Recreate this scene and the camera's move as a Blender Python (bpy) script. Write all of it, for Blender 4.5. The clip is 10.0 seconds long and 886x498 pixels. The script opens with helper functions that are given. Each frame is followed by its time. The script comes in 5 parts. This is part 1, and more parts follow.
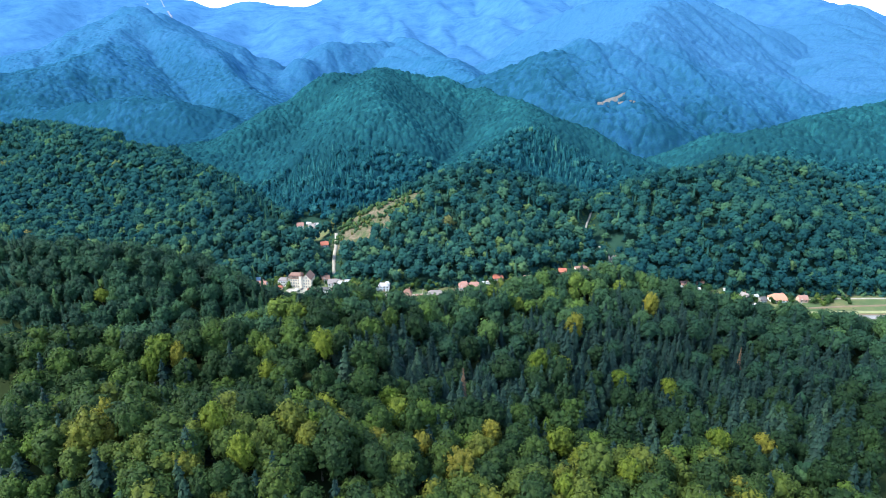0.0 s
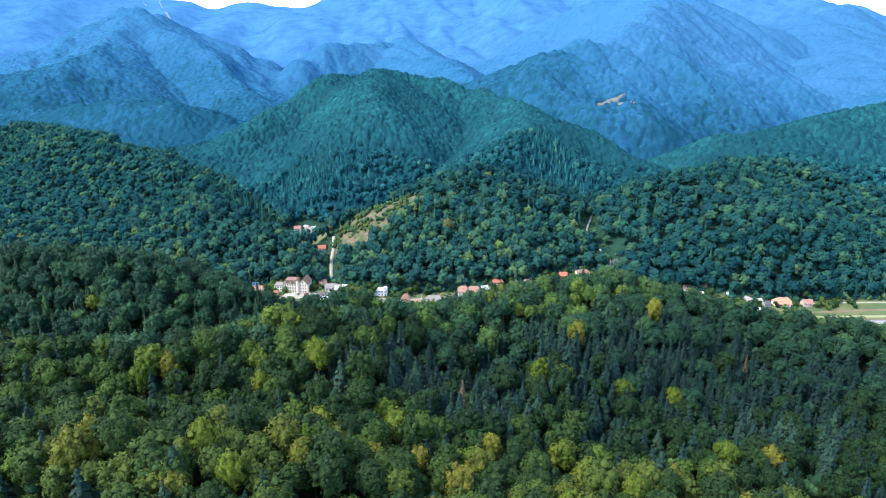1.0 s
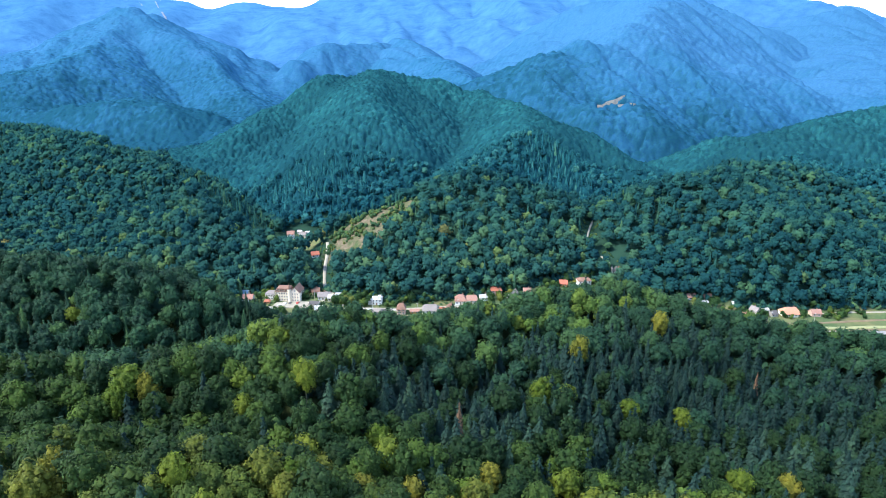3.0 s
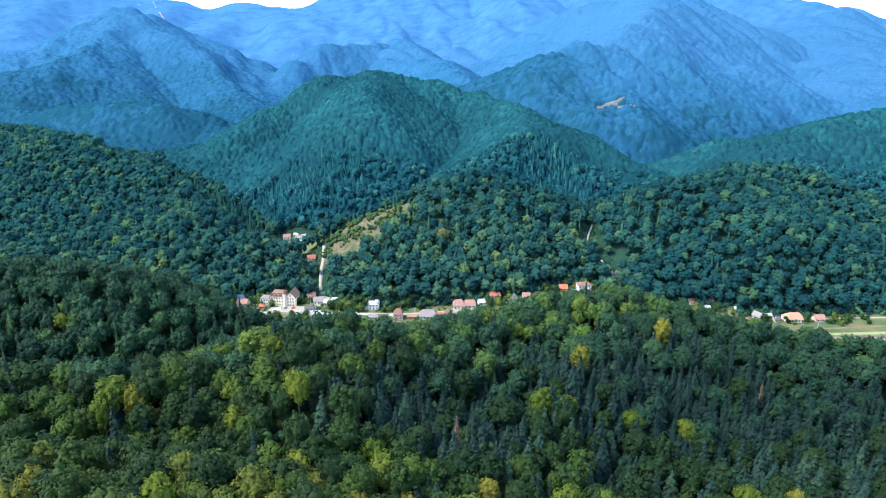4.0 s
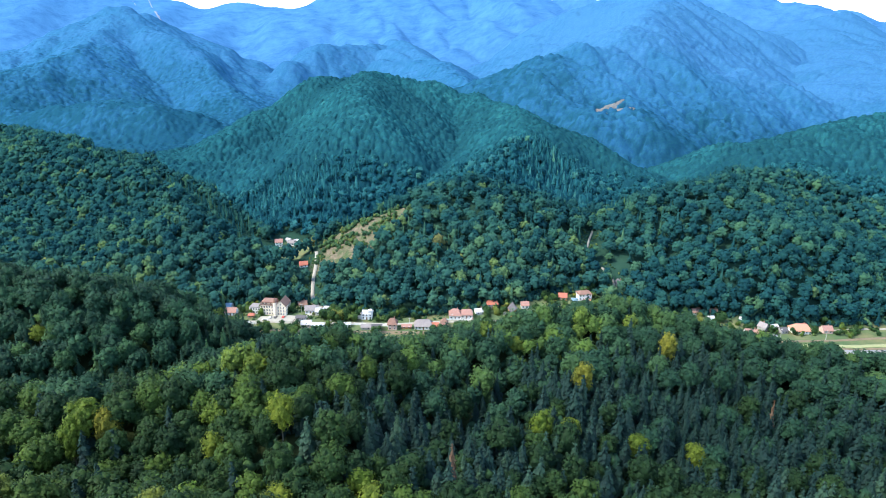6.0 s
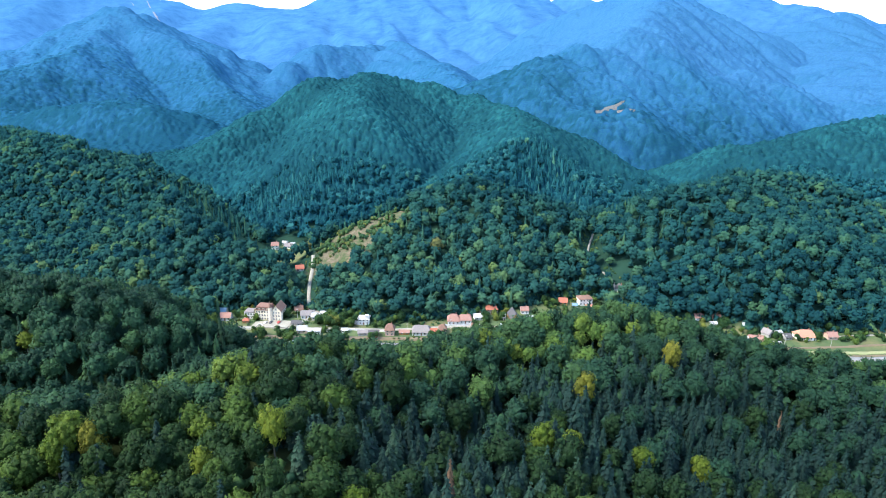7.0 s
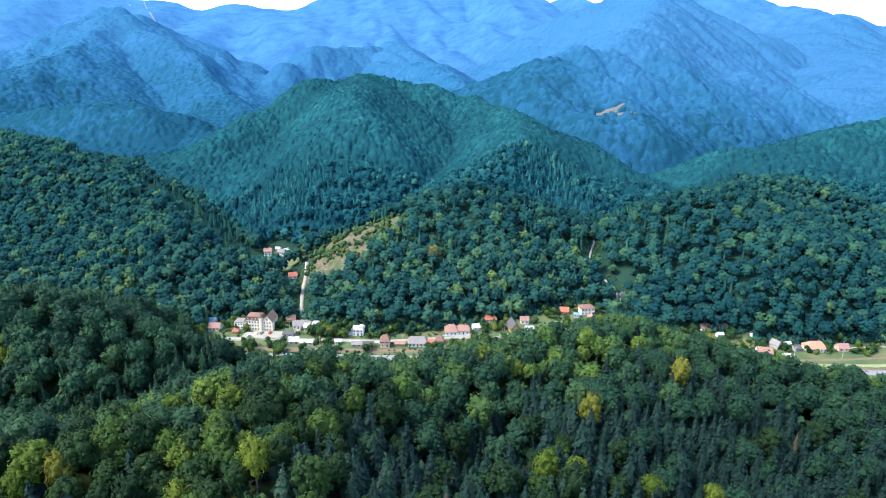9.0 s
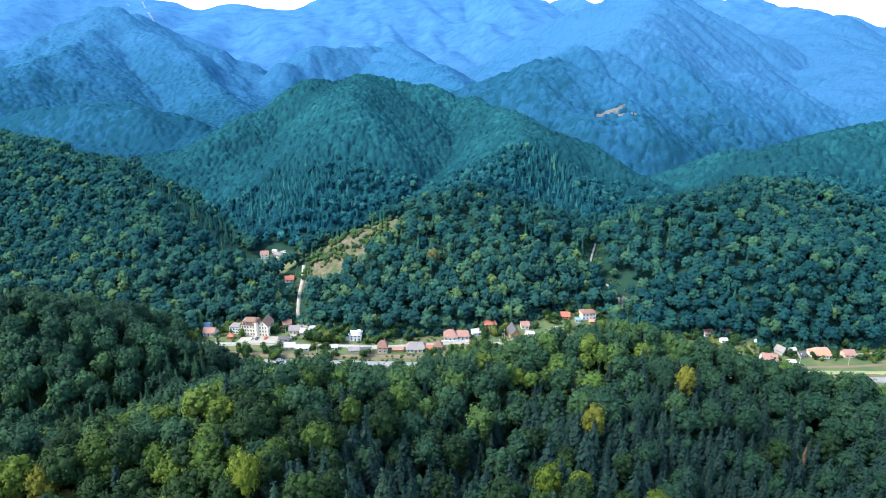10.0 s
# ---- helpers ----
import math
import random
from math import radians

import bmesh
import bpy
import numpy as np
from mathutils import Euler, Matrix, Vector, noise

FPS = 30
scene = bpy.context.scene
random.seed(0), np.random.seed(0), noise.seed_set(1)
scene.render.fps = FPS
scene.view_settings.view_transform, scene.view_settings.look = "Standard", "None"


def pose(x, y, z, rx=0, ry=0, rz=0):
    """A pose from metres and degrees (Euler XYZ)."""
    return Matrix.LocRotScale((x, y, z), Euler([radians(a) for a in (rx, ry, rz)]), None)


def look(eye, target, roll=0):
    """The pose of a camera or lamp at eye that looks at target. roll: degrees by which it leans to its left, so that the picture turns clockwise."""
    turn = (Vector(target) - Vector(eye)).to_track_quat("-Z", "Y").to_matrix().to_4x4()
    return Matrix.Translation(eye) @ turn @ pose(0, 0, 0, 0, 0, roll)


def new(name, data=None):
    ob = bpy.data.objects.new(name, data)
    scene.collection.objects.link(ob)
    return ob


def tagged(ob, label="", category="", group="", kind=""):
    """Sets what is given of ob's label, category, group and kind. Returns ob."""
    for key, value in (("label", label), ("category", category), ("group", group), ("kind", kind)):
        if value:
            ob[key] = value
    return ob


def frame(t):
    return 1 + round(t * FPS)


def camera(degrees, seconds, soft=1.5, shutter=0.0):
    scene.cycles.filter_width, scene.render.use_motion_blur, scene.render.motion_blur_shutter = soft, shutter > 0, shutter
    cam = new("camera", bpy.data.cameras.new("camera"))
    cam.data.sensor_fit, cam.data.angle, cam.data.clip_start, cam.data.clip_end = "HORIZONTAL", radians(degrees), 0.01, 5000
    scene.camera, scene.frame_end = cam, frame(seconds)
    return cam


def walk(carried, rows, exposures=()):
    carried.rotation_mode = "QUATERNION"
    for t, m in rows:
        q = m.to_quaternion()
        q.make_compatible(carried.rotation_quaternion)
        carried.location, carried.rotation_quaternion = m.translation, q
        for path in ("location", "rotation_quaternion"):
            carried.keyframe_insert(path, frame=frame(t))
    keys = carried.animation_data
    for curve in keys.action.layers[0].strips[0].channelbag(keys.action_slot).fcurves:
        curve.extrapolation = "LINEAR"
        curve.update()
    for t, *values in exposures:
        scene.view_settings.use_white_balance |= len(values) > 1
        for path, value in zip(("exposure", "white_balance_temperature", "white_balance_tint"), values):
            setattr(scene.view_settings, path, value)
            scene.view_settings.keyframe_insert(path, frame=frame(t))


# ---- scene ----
cam = camera(72.1, 10.0, soft=0.9)
PATH = [
    (0, (0.868, -0.41, 216.912), (0.85, 1.489, 216.284), 0.3),
    (0.5, (1.037, 3.868, 216.963), (1.02, 5.767, 216.336), 0.2),
    (1, (1.206, 8.17, 217.039), (1.19, 10.069, 216.413), 0.2),
    (1.5, (1.38, 12.456, 217.133), (1.365, 14.355, 216.507), 0.2),
    (2, (1.525, 16.736, 217.221), (1.511, 18.636, 216.596), 0.3),
    (2.5, (1.673, 21.004, 217.306), (1.662, 22.904, 216.681), 0.3),
    (4, (2.412, 33.731, 217.657), (2.408, 35.632, 217.034), 0.4),
    (4.5, (2.598, 37.868, 217.681), (2.597, 39.769, 217.059), 0.4),
    (5, (2.775, 42.054, 217.644), (2.775, 43.956, 217.023), 0.5),
    (5.5, (2.938, 46.271, 217.589), (2.941, 48.172, 216.969), 0.6),
    (7, (3.35, 58.961, 217.268), (3.36, 60.863, 216.652), 0.8),
    (7.5, (3.506, 63.153, 217.193), (3.518, 65.057, 216.579), 0.8),
    (8, (3.703, 67.33, 217.111), (3.717, 69.234, 216.498), 0.9),
    (8.5, (3.879, 71.511, 217.052), (3.894, 73.415, 216.44), 0.9),
    (9, (4.033, 75.707, 217.015), (4.049, 77.611, 216.403), 0.9),
    (9.5, (4.113, 79.911, 217.012), (4.131, 81.815, 216.4), 0.9),
    (10, (4.133, 84.137, 217.024), (4.152, 86.041, 216.413), 1.0),
]
walk(cam, [(t, look(eye, target, roll)) for t, eye, target, roll in PATH])

# ---- world and sun ----
SUN_ELEVATION, SUN_AZIMUTH = 52.0, 255.0
world = bpy.data.worlds.new("sky")
world.use_nodes = True
scene.world = world
wn, wl = world.node_tree.nodes, world.node_tree.links
sky = wn.new("ShaderNodeTexSky")
sky.sky_type = 'NISHITA'
sky.sun_disc = False
sky.sun_elevation = radians(SUN_ELEVATION)
sky.sun_rotation = radians(SUN_AZIMUTH)
sky.altitude = 800.0
sky.air_density, sky.dust_density = 1.3, 1.0
wl.new(sky.outputs[0], wn["Background"].inputs[0])
wn["Background"].inputs[1].default_value = 0.15

sun = new("sun", bpy.data.lights.new("sun", "SUN"))
sun.data.energy = 1.9
sun.data.angle = radians(22)
sun.data.color = (1.0, 0.93, 0.8)
_e, _a = radians(SUN_ELEVATION), radians(SUN_AZIMUTH)
sun.matrix_world = look((0, 0, 600), (-600 * math.cos(_e) * math.sin(_a), -600 * math.cos(_e) * math.cos(_a), 600 - 600 * math.sin(_e)))
scene.view_settings.exposure = 1.9

# ---- materials ----


def blank(name):
    m = bpy.data.materials.new(name)
    m.use_nodes = True
    nt = m.node_tree
    return m, nt, nt.nodes["Principled BSDF"], nt.nodes["Material Output"]


def ramp(nt, stops, fac):
    r = nt.nodes.new("ShaderNodeValToRGB")
    while len(r.color_ramp.elements) < len(stops):
        r.color_ramp.elements.new(0.5)
    for e, (p, c) in zip(r.color_ramp.elements, stops):
        e.position, e.color = p, (*c, 1)
    nt.links.new(fac, r.inputs[0])
    return r.outputs[0]


def noise_tex(nt, scale, detail=4.0, rough=0.55):
    geo = nt.nodes.new("ShaderNodeNewGeometry")
    n = nt.nodes.new("ShaderNodeTexNoise")
    n.inputs["Scale"].default_value, n.inputs["Detail"].default_value, n.inputs["Roughness"].default_value = scale, detail, rough
    nt.links.new(geo.outputs["Position"], n.inputs["Vector"])
    return n.outputs["Fac"]


def mix_rgb(nt, fac, a, b, how="MIX"):
    m = nt.nodes.new("ShaderNodeMix")
    m.data_type, m.blend_type = 'RGBA', how
    for sock, v in ((m.inputs[0], fac), (m.inputs[6], a), (m.inputs[7], b)):
        if hasattr(v, "is_output"):
            nt.links.new(v, sock)
        else:
            sock.default_value = v if isinstance(v, float) else (*v, 1)
    return m.outputs[2]


LEAF = 0.72


def foliage(name, stops, source, rough=0.7, lucent=0.3, gloss=0.12, grain=1.0, mild=0.0, relief=0.0):
    """Leaves: the tree's own random number picks its colour, two noises break it up, some light passes through."""
    m, nt, bsdf, out = blank(name)
    if source == "object":
        own = nt.nodes.new("ShaderNodeObjectInfo").outputs["Random"]
    else:
        at = nt.nodes.new("ShaderNodeAttribute")
        at.attribute_name = "tint"
        own = at.outputs["Fac"]
    col = ramp(nt, [(p, tuple(LEAF * v for v in c)) for p, c in stops], own)
    fine = ramp(nt, [(0.32, (0.55 + 0.8 * mild, 0.58 + 0.8 * mild, 0.58 + 0.8 * mild)), (0.68, (1.45 - 0.8 * mild, 1.4 - 0.8 * mild, 1.25 - 0.4 * mild))], noise_tex(nt, grain, 5, 0.75))
    broad = ramp(nt, [(0.3, (0.68 + 0.4 * mild, 0.73 + 0.4 * mild, 0.8 + 0.4 * mild)), (0.7, (1.26, 1.2, 1.0))], noise_tex(nt, 0.28, 3))
    col = mix_rgb(nt, 1.0, col, fine, "MULTIPLY")
    col = mix_rgb(nt, 1.0, col, broad, "MULTIPLY")
    nt.links.new(col, bsdf.inputs["Base Color"])
    bsdf.inputs["Roughness"].default_value = rough
    bsdf.inputs["Specular IOR Level"].default_value = gloss
    if relief:
        bump = nt.nodes.new("ShaderNodeBump")
        bump.inputs["Distance"].default_value, bump.inputs["Strength"].default_value = relief, 0.8
        nt.links.new(noise_tex(nt, 0.75 / relief, 4, 0.65), bump.inputs["Height"])
        nt.links.new(bump.outputs[0], bsdf.inputs["Normal"])
    if lucent:
        tr = nt.nodes.new("ShaderNodeBsdfTranslucent")
        nt.links.new(col, tr.inputs["Color"])
        mx = nt.nodes.new("ShaderNodeMixShader")
        mx.inputs[0].default_value = lucent
        nt.links.new(bsdf.outputs[0], mx.inputs[1])
        nt.links.new(tr.outputs[0], mx.inputs[2])
        nt.links.new(mx.outputs[0], out.inputs[0])
    return m


def rough_mat(name, a, b, scale, rough=0.85, bump=0.0, metal=0.0, detail_scale=None):
    """A matt surface between two colours, with stains at one scale and grain at a finer one."""
    m, nt, bsdf, out = blank(name)
    col = mix_rgb(nt, noise_tex(nt, scale, 4), a, b)
    grain = ramp(nt, [(0.3, (0.8, 0.8, 0.8)), (0.7, (1.15, 1.15, 1.15))], noise_tex(nt, detail_scale or scale * 9, 4))
    col = mix_rgb(nt, 1.0, col, grain, "MULTIPLY")
    nt.links.new(col, bsdf.inputs["Base Color"])
    bsdf.inputs["Roughness"].default_value, bsdf.inputs["Metallic"].default_value = rough, metal
    if bump:
        bp = nt.nodes.new("ShaderNodeBump")
        bp.inputs["Strength"].default_value, bp.inputs["Distance"].default_value = bump, 0.3
        nt.links.new(noise_tex(nt, scale * 6, 5), bp.inputs["Height"])
        nt.links.new(bp.outputs[0], bsdf.inputs["Normal"])
    return m


BEECH = [(0.0, (0.0142, 0.0426, 0.0178)), (0.4, (0.0282, 0.0673, 0.0211)), (0.75, (0.0826, 0.148, 0.0267)), (0.93, (0.138, 0.172, 0.0233)), (1.0, (0.173, 0.182, 0.0203))]
SPRUCE = [(0.0, (0.0104, 0.0373, 0.0368)), (0.6, (0.0183, 0.0541, 0.0515)), (1.0, (0.0365, 0.0858, 0.0612))]
# Hill leaf colours with blue haze put into them, more with distance.
HILL_HAZE = [(0.0, (0.00943, 0.0466, 0.0607)), (0.4, (0.016, 0.0745, 0.0837)), (0.72, (0.0325, 0.104, 0.0829)), (0.92, (0.0578, 0.133, 0.0709)), (1.0, (0.116, 0.128, 0.0557))]
MAIN_HILL_HAZE = [(0.0, (0.0108, 0.0632, 0.0869)), (0.5, (0.017, 0.104, 0.132)), (0.85, (0.0366, 0.158, 0.174)), (1.0, (0.0686, 0.192, 0.133))]
FAR_HILL_HAZE = [(0.0, (0.0118, 0.0721, 0.124)), (0.5, (0.027, 0.128, 0.261)), (1.0, (0.0446, 0.161, 0.334))]
mat_beech = foliage("beech_leaves", [(0.0, (0.0192, 0.0498, 0.0211)), (0.45, (0.0406, 0.0836, 0.0232)), (0.8, (0.0813, 0.124, 0.0274)), (0.95, (0.126, 0.149, 0.0284)), (1.0, (0.177, 0.153, 0.0263))], "object", lucent=0.1)
MID_RIDGE = [(0.0, (0.0181, 0.061, 0.0395)), (0.4, (0.0349, 0.0938, 0.05)), (0.75, (0.0933, 0.173, 0.0409)), (0.93, (0.149, 0.2, 0.0357)), (1.0, (0.186, 0.2, 0.0291))]
mat_mid = foliage("ridge_wood_leaves", MID_RIDGE, "tint", lucent=0.1)
mat_beech_wood = foliage("beech_wood_leaves", BEECH, "tint", lucent=0.1)
mat_spruce = foliage("spruce_needles", SPRUCE, "object", lucent=0.1)
mat_spruce_wood = foliage("spruce_wood_needles", SPRUCE, "tint", lucent=0.1)
# Dark hill leaves: the hill's shade is put into their colour.
SHADED_HILL = [(0.0, (0.0167, 0.0572, 0.039)), (0.5, (0.0288, 0.0916, 0.052)), (0.8, (0.0719, 0.15, 0.0464)), (1.0, (0.167, 0.229, 0.0417))]
mat_dark = foliage("shaded_wood_leaves", SHADED_HILL, "tint", lucent=0.1)
mat_hill = foliage("hazed_hill_leaves", HILL_HAZE, "tint", lucent=0.0, gloss=0.0, grain=0.8, mild=0.25)
# Hills above the village: green leaves with a little haze blue mixed in.
GREEN_HILL_HAZE = [(0.0, (0.0132, 0.0552, 0.0623)), (0.4, (0.0264, 0.095, 0.0909)), (0.7, (0.0559, 0.135, 0.0867)), (0.92, (0.102, 0.176, 0.0744)), (1.0, (0.171, 0.159, 0.0653))]
mat_green = foliage("hazed_valley_leaves", GREEN_HILL_HAZE, "tint", lucent=0.0, gloss=0.0, grain=0.8, mild=0.2)
mat_main = foliage("hazed_main_hill_leaves", MAIN_HILL_HAZE, "tint", lucent=0.0, gloss=0.0, grain=0.45, mild=0.4)
mat_far = foliage("hazed_far_hill_leaves", FAR_HILL_HAZE, "tint", lucent=0.0, gloss=0.0, grain=0.2, mild=0.47)
mat_garden = foliage("garden_leaves", [(0.0, (0.03, 0.085, 0.035)), (0.5, (0.06, 0.13, 0.045)), (0.9, (0.12, 0.2, 0.05)), (1.0, (0.25, 0.24, 0.06))], "object", lucent=0.2)
mat_cut = foliage("slope_shrub_leaves", [(0.0, (0.03, 0.09, 0.05)), (0.6, (0.07, 0.14, 0.05)), (1.0, (0.2, 0.2, 0.06))], "tint", lucent=0.1)
mat_yellow = foliage("yellow_leaves", [(0.0, (0.184, 0.199, 0.035)), (1.0, (0.264, 0.257, 0.05))], "object")
mat_lime = foliage("lime_leaves", [(0.0, (0.088, 0.155, 0.025)), (1.0, (0.167, 0.225, 0.035))], "object")
mat_rust = foliage("rust_needles", [(0.0, (0.14, 0.09, 0.068)), (1.0, (0.17, 0.11, 0.082))], "object", lucent=0.1)
mat_bark = rough_mat("bark", (0.09, 0.075, 0.06), (0.2, 0.18, 0.15), 1.5)

# ---- the lie of the land ----


def lattice(ix, iy, seed):
    h = (ix.astype(np.int64) * 374761393 + iy.astype(np.int64) * 668265263 + seed * 974711) & 0xFFFFFFFF
    h = ((h ^ (h >> 13)) * 1274126177) & 0xFFFFFFFF
    return ((h ^ (h >> 16)) & 0xFFFF) / 65535.0


def value_noise(x, y, seed=0):
    ix, iy = np.floor(x), np.floor(y)
    fx, fy = x - ix, y - iy
    fx, fy = fx * fx * (3 - 2 * fx), fy * fy * (3 - 2 * fy)
    a, b = lattice(ix, iy, seed), lattice(ix + 1, iy, seed)
    c, d = lattice(ix, iy + 1, seed), lattice(ix + 1, iy + 1, seed)
    return (a * (1 - fx) + b * fx) * (1 - fy) + (c * (1 - fx) + d * fx) * fy


def fbm(x, y, seed=0, octaves=4):
    s, amp = 0.0, 0.5
    for k in range(octaves):
        s = s + amp * value_noise(x * 2 ** k, y * 2 ** k, seed + k * 17)
        amp *= 0.5
    return s


def step(a, b, v):
    u = np.clip((v - a) / (b - a), 0, 1)
    return u * u * (3 - 2 * u)


# Crest lines, as the tree tops stand: side slope, roundness, then x, y, height along the crest.
CRESTS = {
    "knoll": (0.62, 14, [(-420, 180, 80), (-169, 196, 93), (-120, 184, 100), (-78, 176, 104.5), (-48, 186, 94), (-15, 190, 82), (20, 186, 75), (44, 181, 74.5), (68, 186, 77), (95, 205, 71.5), (116, 221, 67.5), (137, 224, 63.5), (220, 225, 58), (320, 215, 55)]),
    "shoulder": (0.55, 14, [(-62, 296, 97), (-58, 265, 98.5), (-55, 244, 98.5), (-40, 232, 90), (-24, 226, 82.5), (8, 236, 81.5), (46, 272, 77), (69, 300, 81.5), (98, 325, 79), (124, 343, 77), (122, 388, 76)]),
    "ridge": (0.66, 10, [(-420, 250, 90), (-250, 250, 93), (-138, 256, 94.5), (-106, 265, 95.5), (-85, 277, 97.5), (-70, 287, 101), (-60, 298, 97.5), (-45, 312, 93), (-30, 325, 83.5), (-6, 340, 75), (20, 354, 78.8), (55, 371, 75.8), (78, 382, 78.8), (99, 390, 80.8), (118, 390, 79.3), (145, 388, 75.3), (172, 384, 67.3), (194, 373, 62.8), (225, 364, 57), (340, 350, 45), (560, 330, 40)]),
    "cut": (0.62, 6, [(-104, 606, 57), (-92, 612, 66), (-82, 614, 74.5), (-71, 616, 82), (-58, 618, 87.5), (-49, 620, 90), (-30, 621, 96)]),
    "dark": (0.6, 14, [(-520, 410, 98), (-240, 395, 93), (-204, 395, 90), (-167, 393, 79), (-141, 395, 66), (-123, 398, 50), (-108, 405, 36)]),
    "left": (0.6, 18, [(-1100, 1150, 120), (-609, 950, 113), (-530, 885, 116), (-399, 780, 103), (-291, 680, 87), (-233, 600, 82), (-175, 575, 64), (-146, 560, 56), (-123, 545, 40)]),
    "left_back": (0.55, 25, [(-1200, 1400, 110), (-853, 1300, 93), (-601, 1250, 137), (-478, 1200, 118), (-412, 1150, 90), (-358, 1050, 72), (-335, 930, 55)]),
    "left_far": (0.46, 35, [(-1300, 1400, 150), (-976, 1500, 159), (-961, 1700, 208), (-1128, 2300, 310), (-802, 2000, 228), (-572, 1700, 132), (-454, 1500, 92)]),
    "main": (0.6, 22, [(-350, 920, 66), (-329, 1000, 96), (-278, 1100, 138), (-206, 1160, 173), (-123, 1200, 193), (-34, 1200, 174), (46, 1180, 152), (99, 1100, 140), (120, 980, 138), (172, 900, 120), (206, 850, 102), (255, 800, 86)]),
    "main_spur": (0.6, 24, [(-123, 1200, 193), (-110, 1000, 165), (-115, 866, 137), (-135, 770, 95), (-150, 700, 58)]),
    "main_west": (0.62, 16, [(-118, 1010, 160), (-175, 960, 127), (-240, 930, 96), (-300, 900, 66), (-330, 860, 40)]),
    "mid_spur": (0.66, 14, [(120, 980, 138), (105, 790, 136), (70, 750, 123), (45, 700, 107), (40, 670, 104)]),
    "middle": (0.55, 20, [(-105, 560, 46), (-81, 590, 57), (-52, 611, 78), (-22, 615, 96), (12, 635, 106), (48, 640, 108), (84, 630, 100), (109, 620, 87), (122, 600, 64), (129, 580, 45)]),
    "middle_spur": (0.5, 30, [(30, 640, 106), (45, 577, 78), (35, 530, 52), (30, 505, 32)]),
    "right": (0.55, 20, [(154, 620, 46), (177, 620, 73), (210, 620, 99), (249, 620, 110), (284, 630, 111), (335, 630, 94), (375, 620, 78), (410, 610, 66), (620, 580, 50)]),
    "right_spur": (0.5, 35, [(270, 625, 111), (290, 540, 96), (280, 495, 62), (275, 480, 36)]),
    "right_back": (0.45, 20, [(300, 690, 100), (344, 740, 98), (395, 745, 95), (442, 735, 86), (493, 730, 70), (700, 700, 60)]),
    "right_far": (0.45, 25, [(330, 900, 72), (366, 890, 84), (413, 880, 104), (460, 866, 118), (546, 900, 133), (616, 930, 143), (900, 1000, 170)]),
    "slide": (0.62, 22, [(202, 1050, 107), (258, 1070, 136), (310, 1100, 152), (394, 1150, 136), (500, 1250, 160), (640, 1400, 200), (712, 1350, 169), (730, 1250, 120)]),
    "upper": (0.6, 25, [(61, 1300, 156), (133, 1280, 199), (191, 1250, 215), (273, 1300, 237), (316, 1300, 236), (396, 1380, 268), (567, 1800, 361), (700, 2300, 440)]),
    "back": (0.55, 30, [(-560, 2000, 90), (-506, 2000, 136), (-423, 2300, 220), (-193, 2600, 267), (-27, 2000, 193), (58, 1500, 152)]),
    "skyline": (0.34, 120, [(-2600, 3900, 680), (-1690, 3900, 505), (-1560, 3900, 464), (-1440, 3900, 455), (-1150, 3900, 464), (-720, 3900, 490), (-433, 4000, 585), (504, 3500, 503), (799, 3500, 500), (1235, 3500, 560), (1716, 3500, 506), (1990, 3500, 472), (2200, 3500, 450), (2356, 3500, 405), (3300, 3400, 330)]),
    "sky_spur": (0.36, 80, [(-1690, 3900, 500), (-1420, 3200, 350), (-1128, 2300, 312)]),
    "sky_spur_mid": (0.5, 50, [(-433, 4000, 585), (-260, 3300, 420), (-193, 2600, 267)]),
    "sky_spur_right": (0.5, 50, [(1235, 3500, 565), (950, 2900, 500), (700, 2300, 440)]),
    "sky_spur_east": (0.36, 90, [(1716, 3500, 508), (1500, 2700, 360), (1250, 2000, 230), (1000, 1500, 190)]),
}
TREE = 22.5


def crest_height(x, y, slope, r, pts):
    best = np.full(x.shape, -1e4)
    for (x0, y0, z0), (x1, y1, z1) in zip(pts, pts[1:]):
        dx, dy = x1 - x0, y1 - y0
        u = np.clip(((x - x0) * dx + (y - y0) * dy) / (dx * dx + dy * dy), 0, 1)
        d = np.hypot(x - x0 - u * dx, y - y0 - u * dy)
        best = np.maximum(best, z0 + u * (z1 - z0) - slope * (np.sqrt(d * d + r * r) - r))
    return best - TREE


def valley_floor(x, y):
    brink = np.interp(x, [-140, -100, -34, 0, 50, 100, 170, 240, 340], [300, 300, 325, 348, 372, 392, 388, 365, 352])
    shelf = np.interp(x, [60, 110, 240], [44, 38, 36])
    near = shelf - (shelf - 20) * step(-4, 34, y - brink)
    up = 0.05 * np.maximum(y - 540, 0) - 0.03 * np.maximum(y - 1000, 0)
    return near + np.minimum(up, 60)


BACK = ([-170, -100, -70, -55, -20, 10, 50, 75, 100, 132, 140, 165, 195, 225, 240, 400], [498, 506, 497, 488, 486, 492, 503, 512, 526, 532, 500, 492, 496, 492, 474, 478])


FRONT = ([-170, -120, 0, 100, 200, 260, 400], [430, 424, 417, 424, 414, 398, 392])


def open_ground(x, y):
    """Where no forest stands: the village strip along the valley, and the glade by the upper houses."""
    back = np.interp(x, *BACK)
    strip = step(-3, 3, y - np.interp(x, *FRONT)) * (1 - step(-2, 2, y - back)) * step(-172, -160, x)
    glade = np.exp(-(((x + 146) / 24) ** 2 + ((y - 628) / 36) ** 2)) > 0.4
    return np.maximum(strip, glade * 1.0)


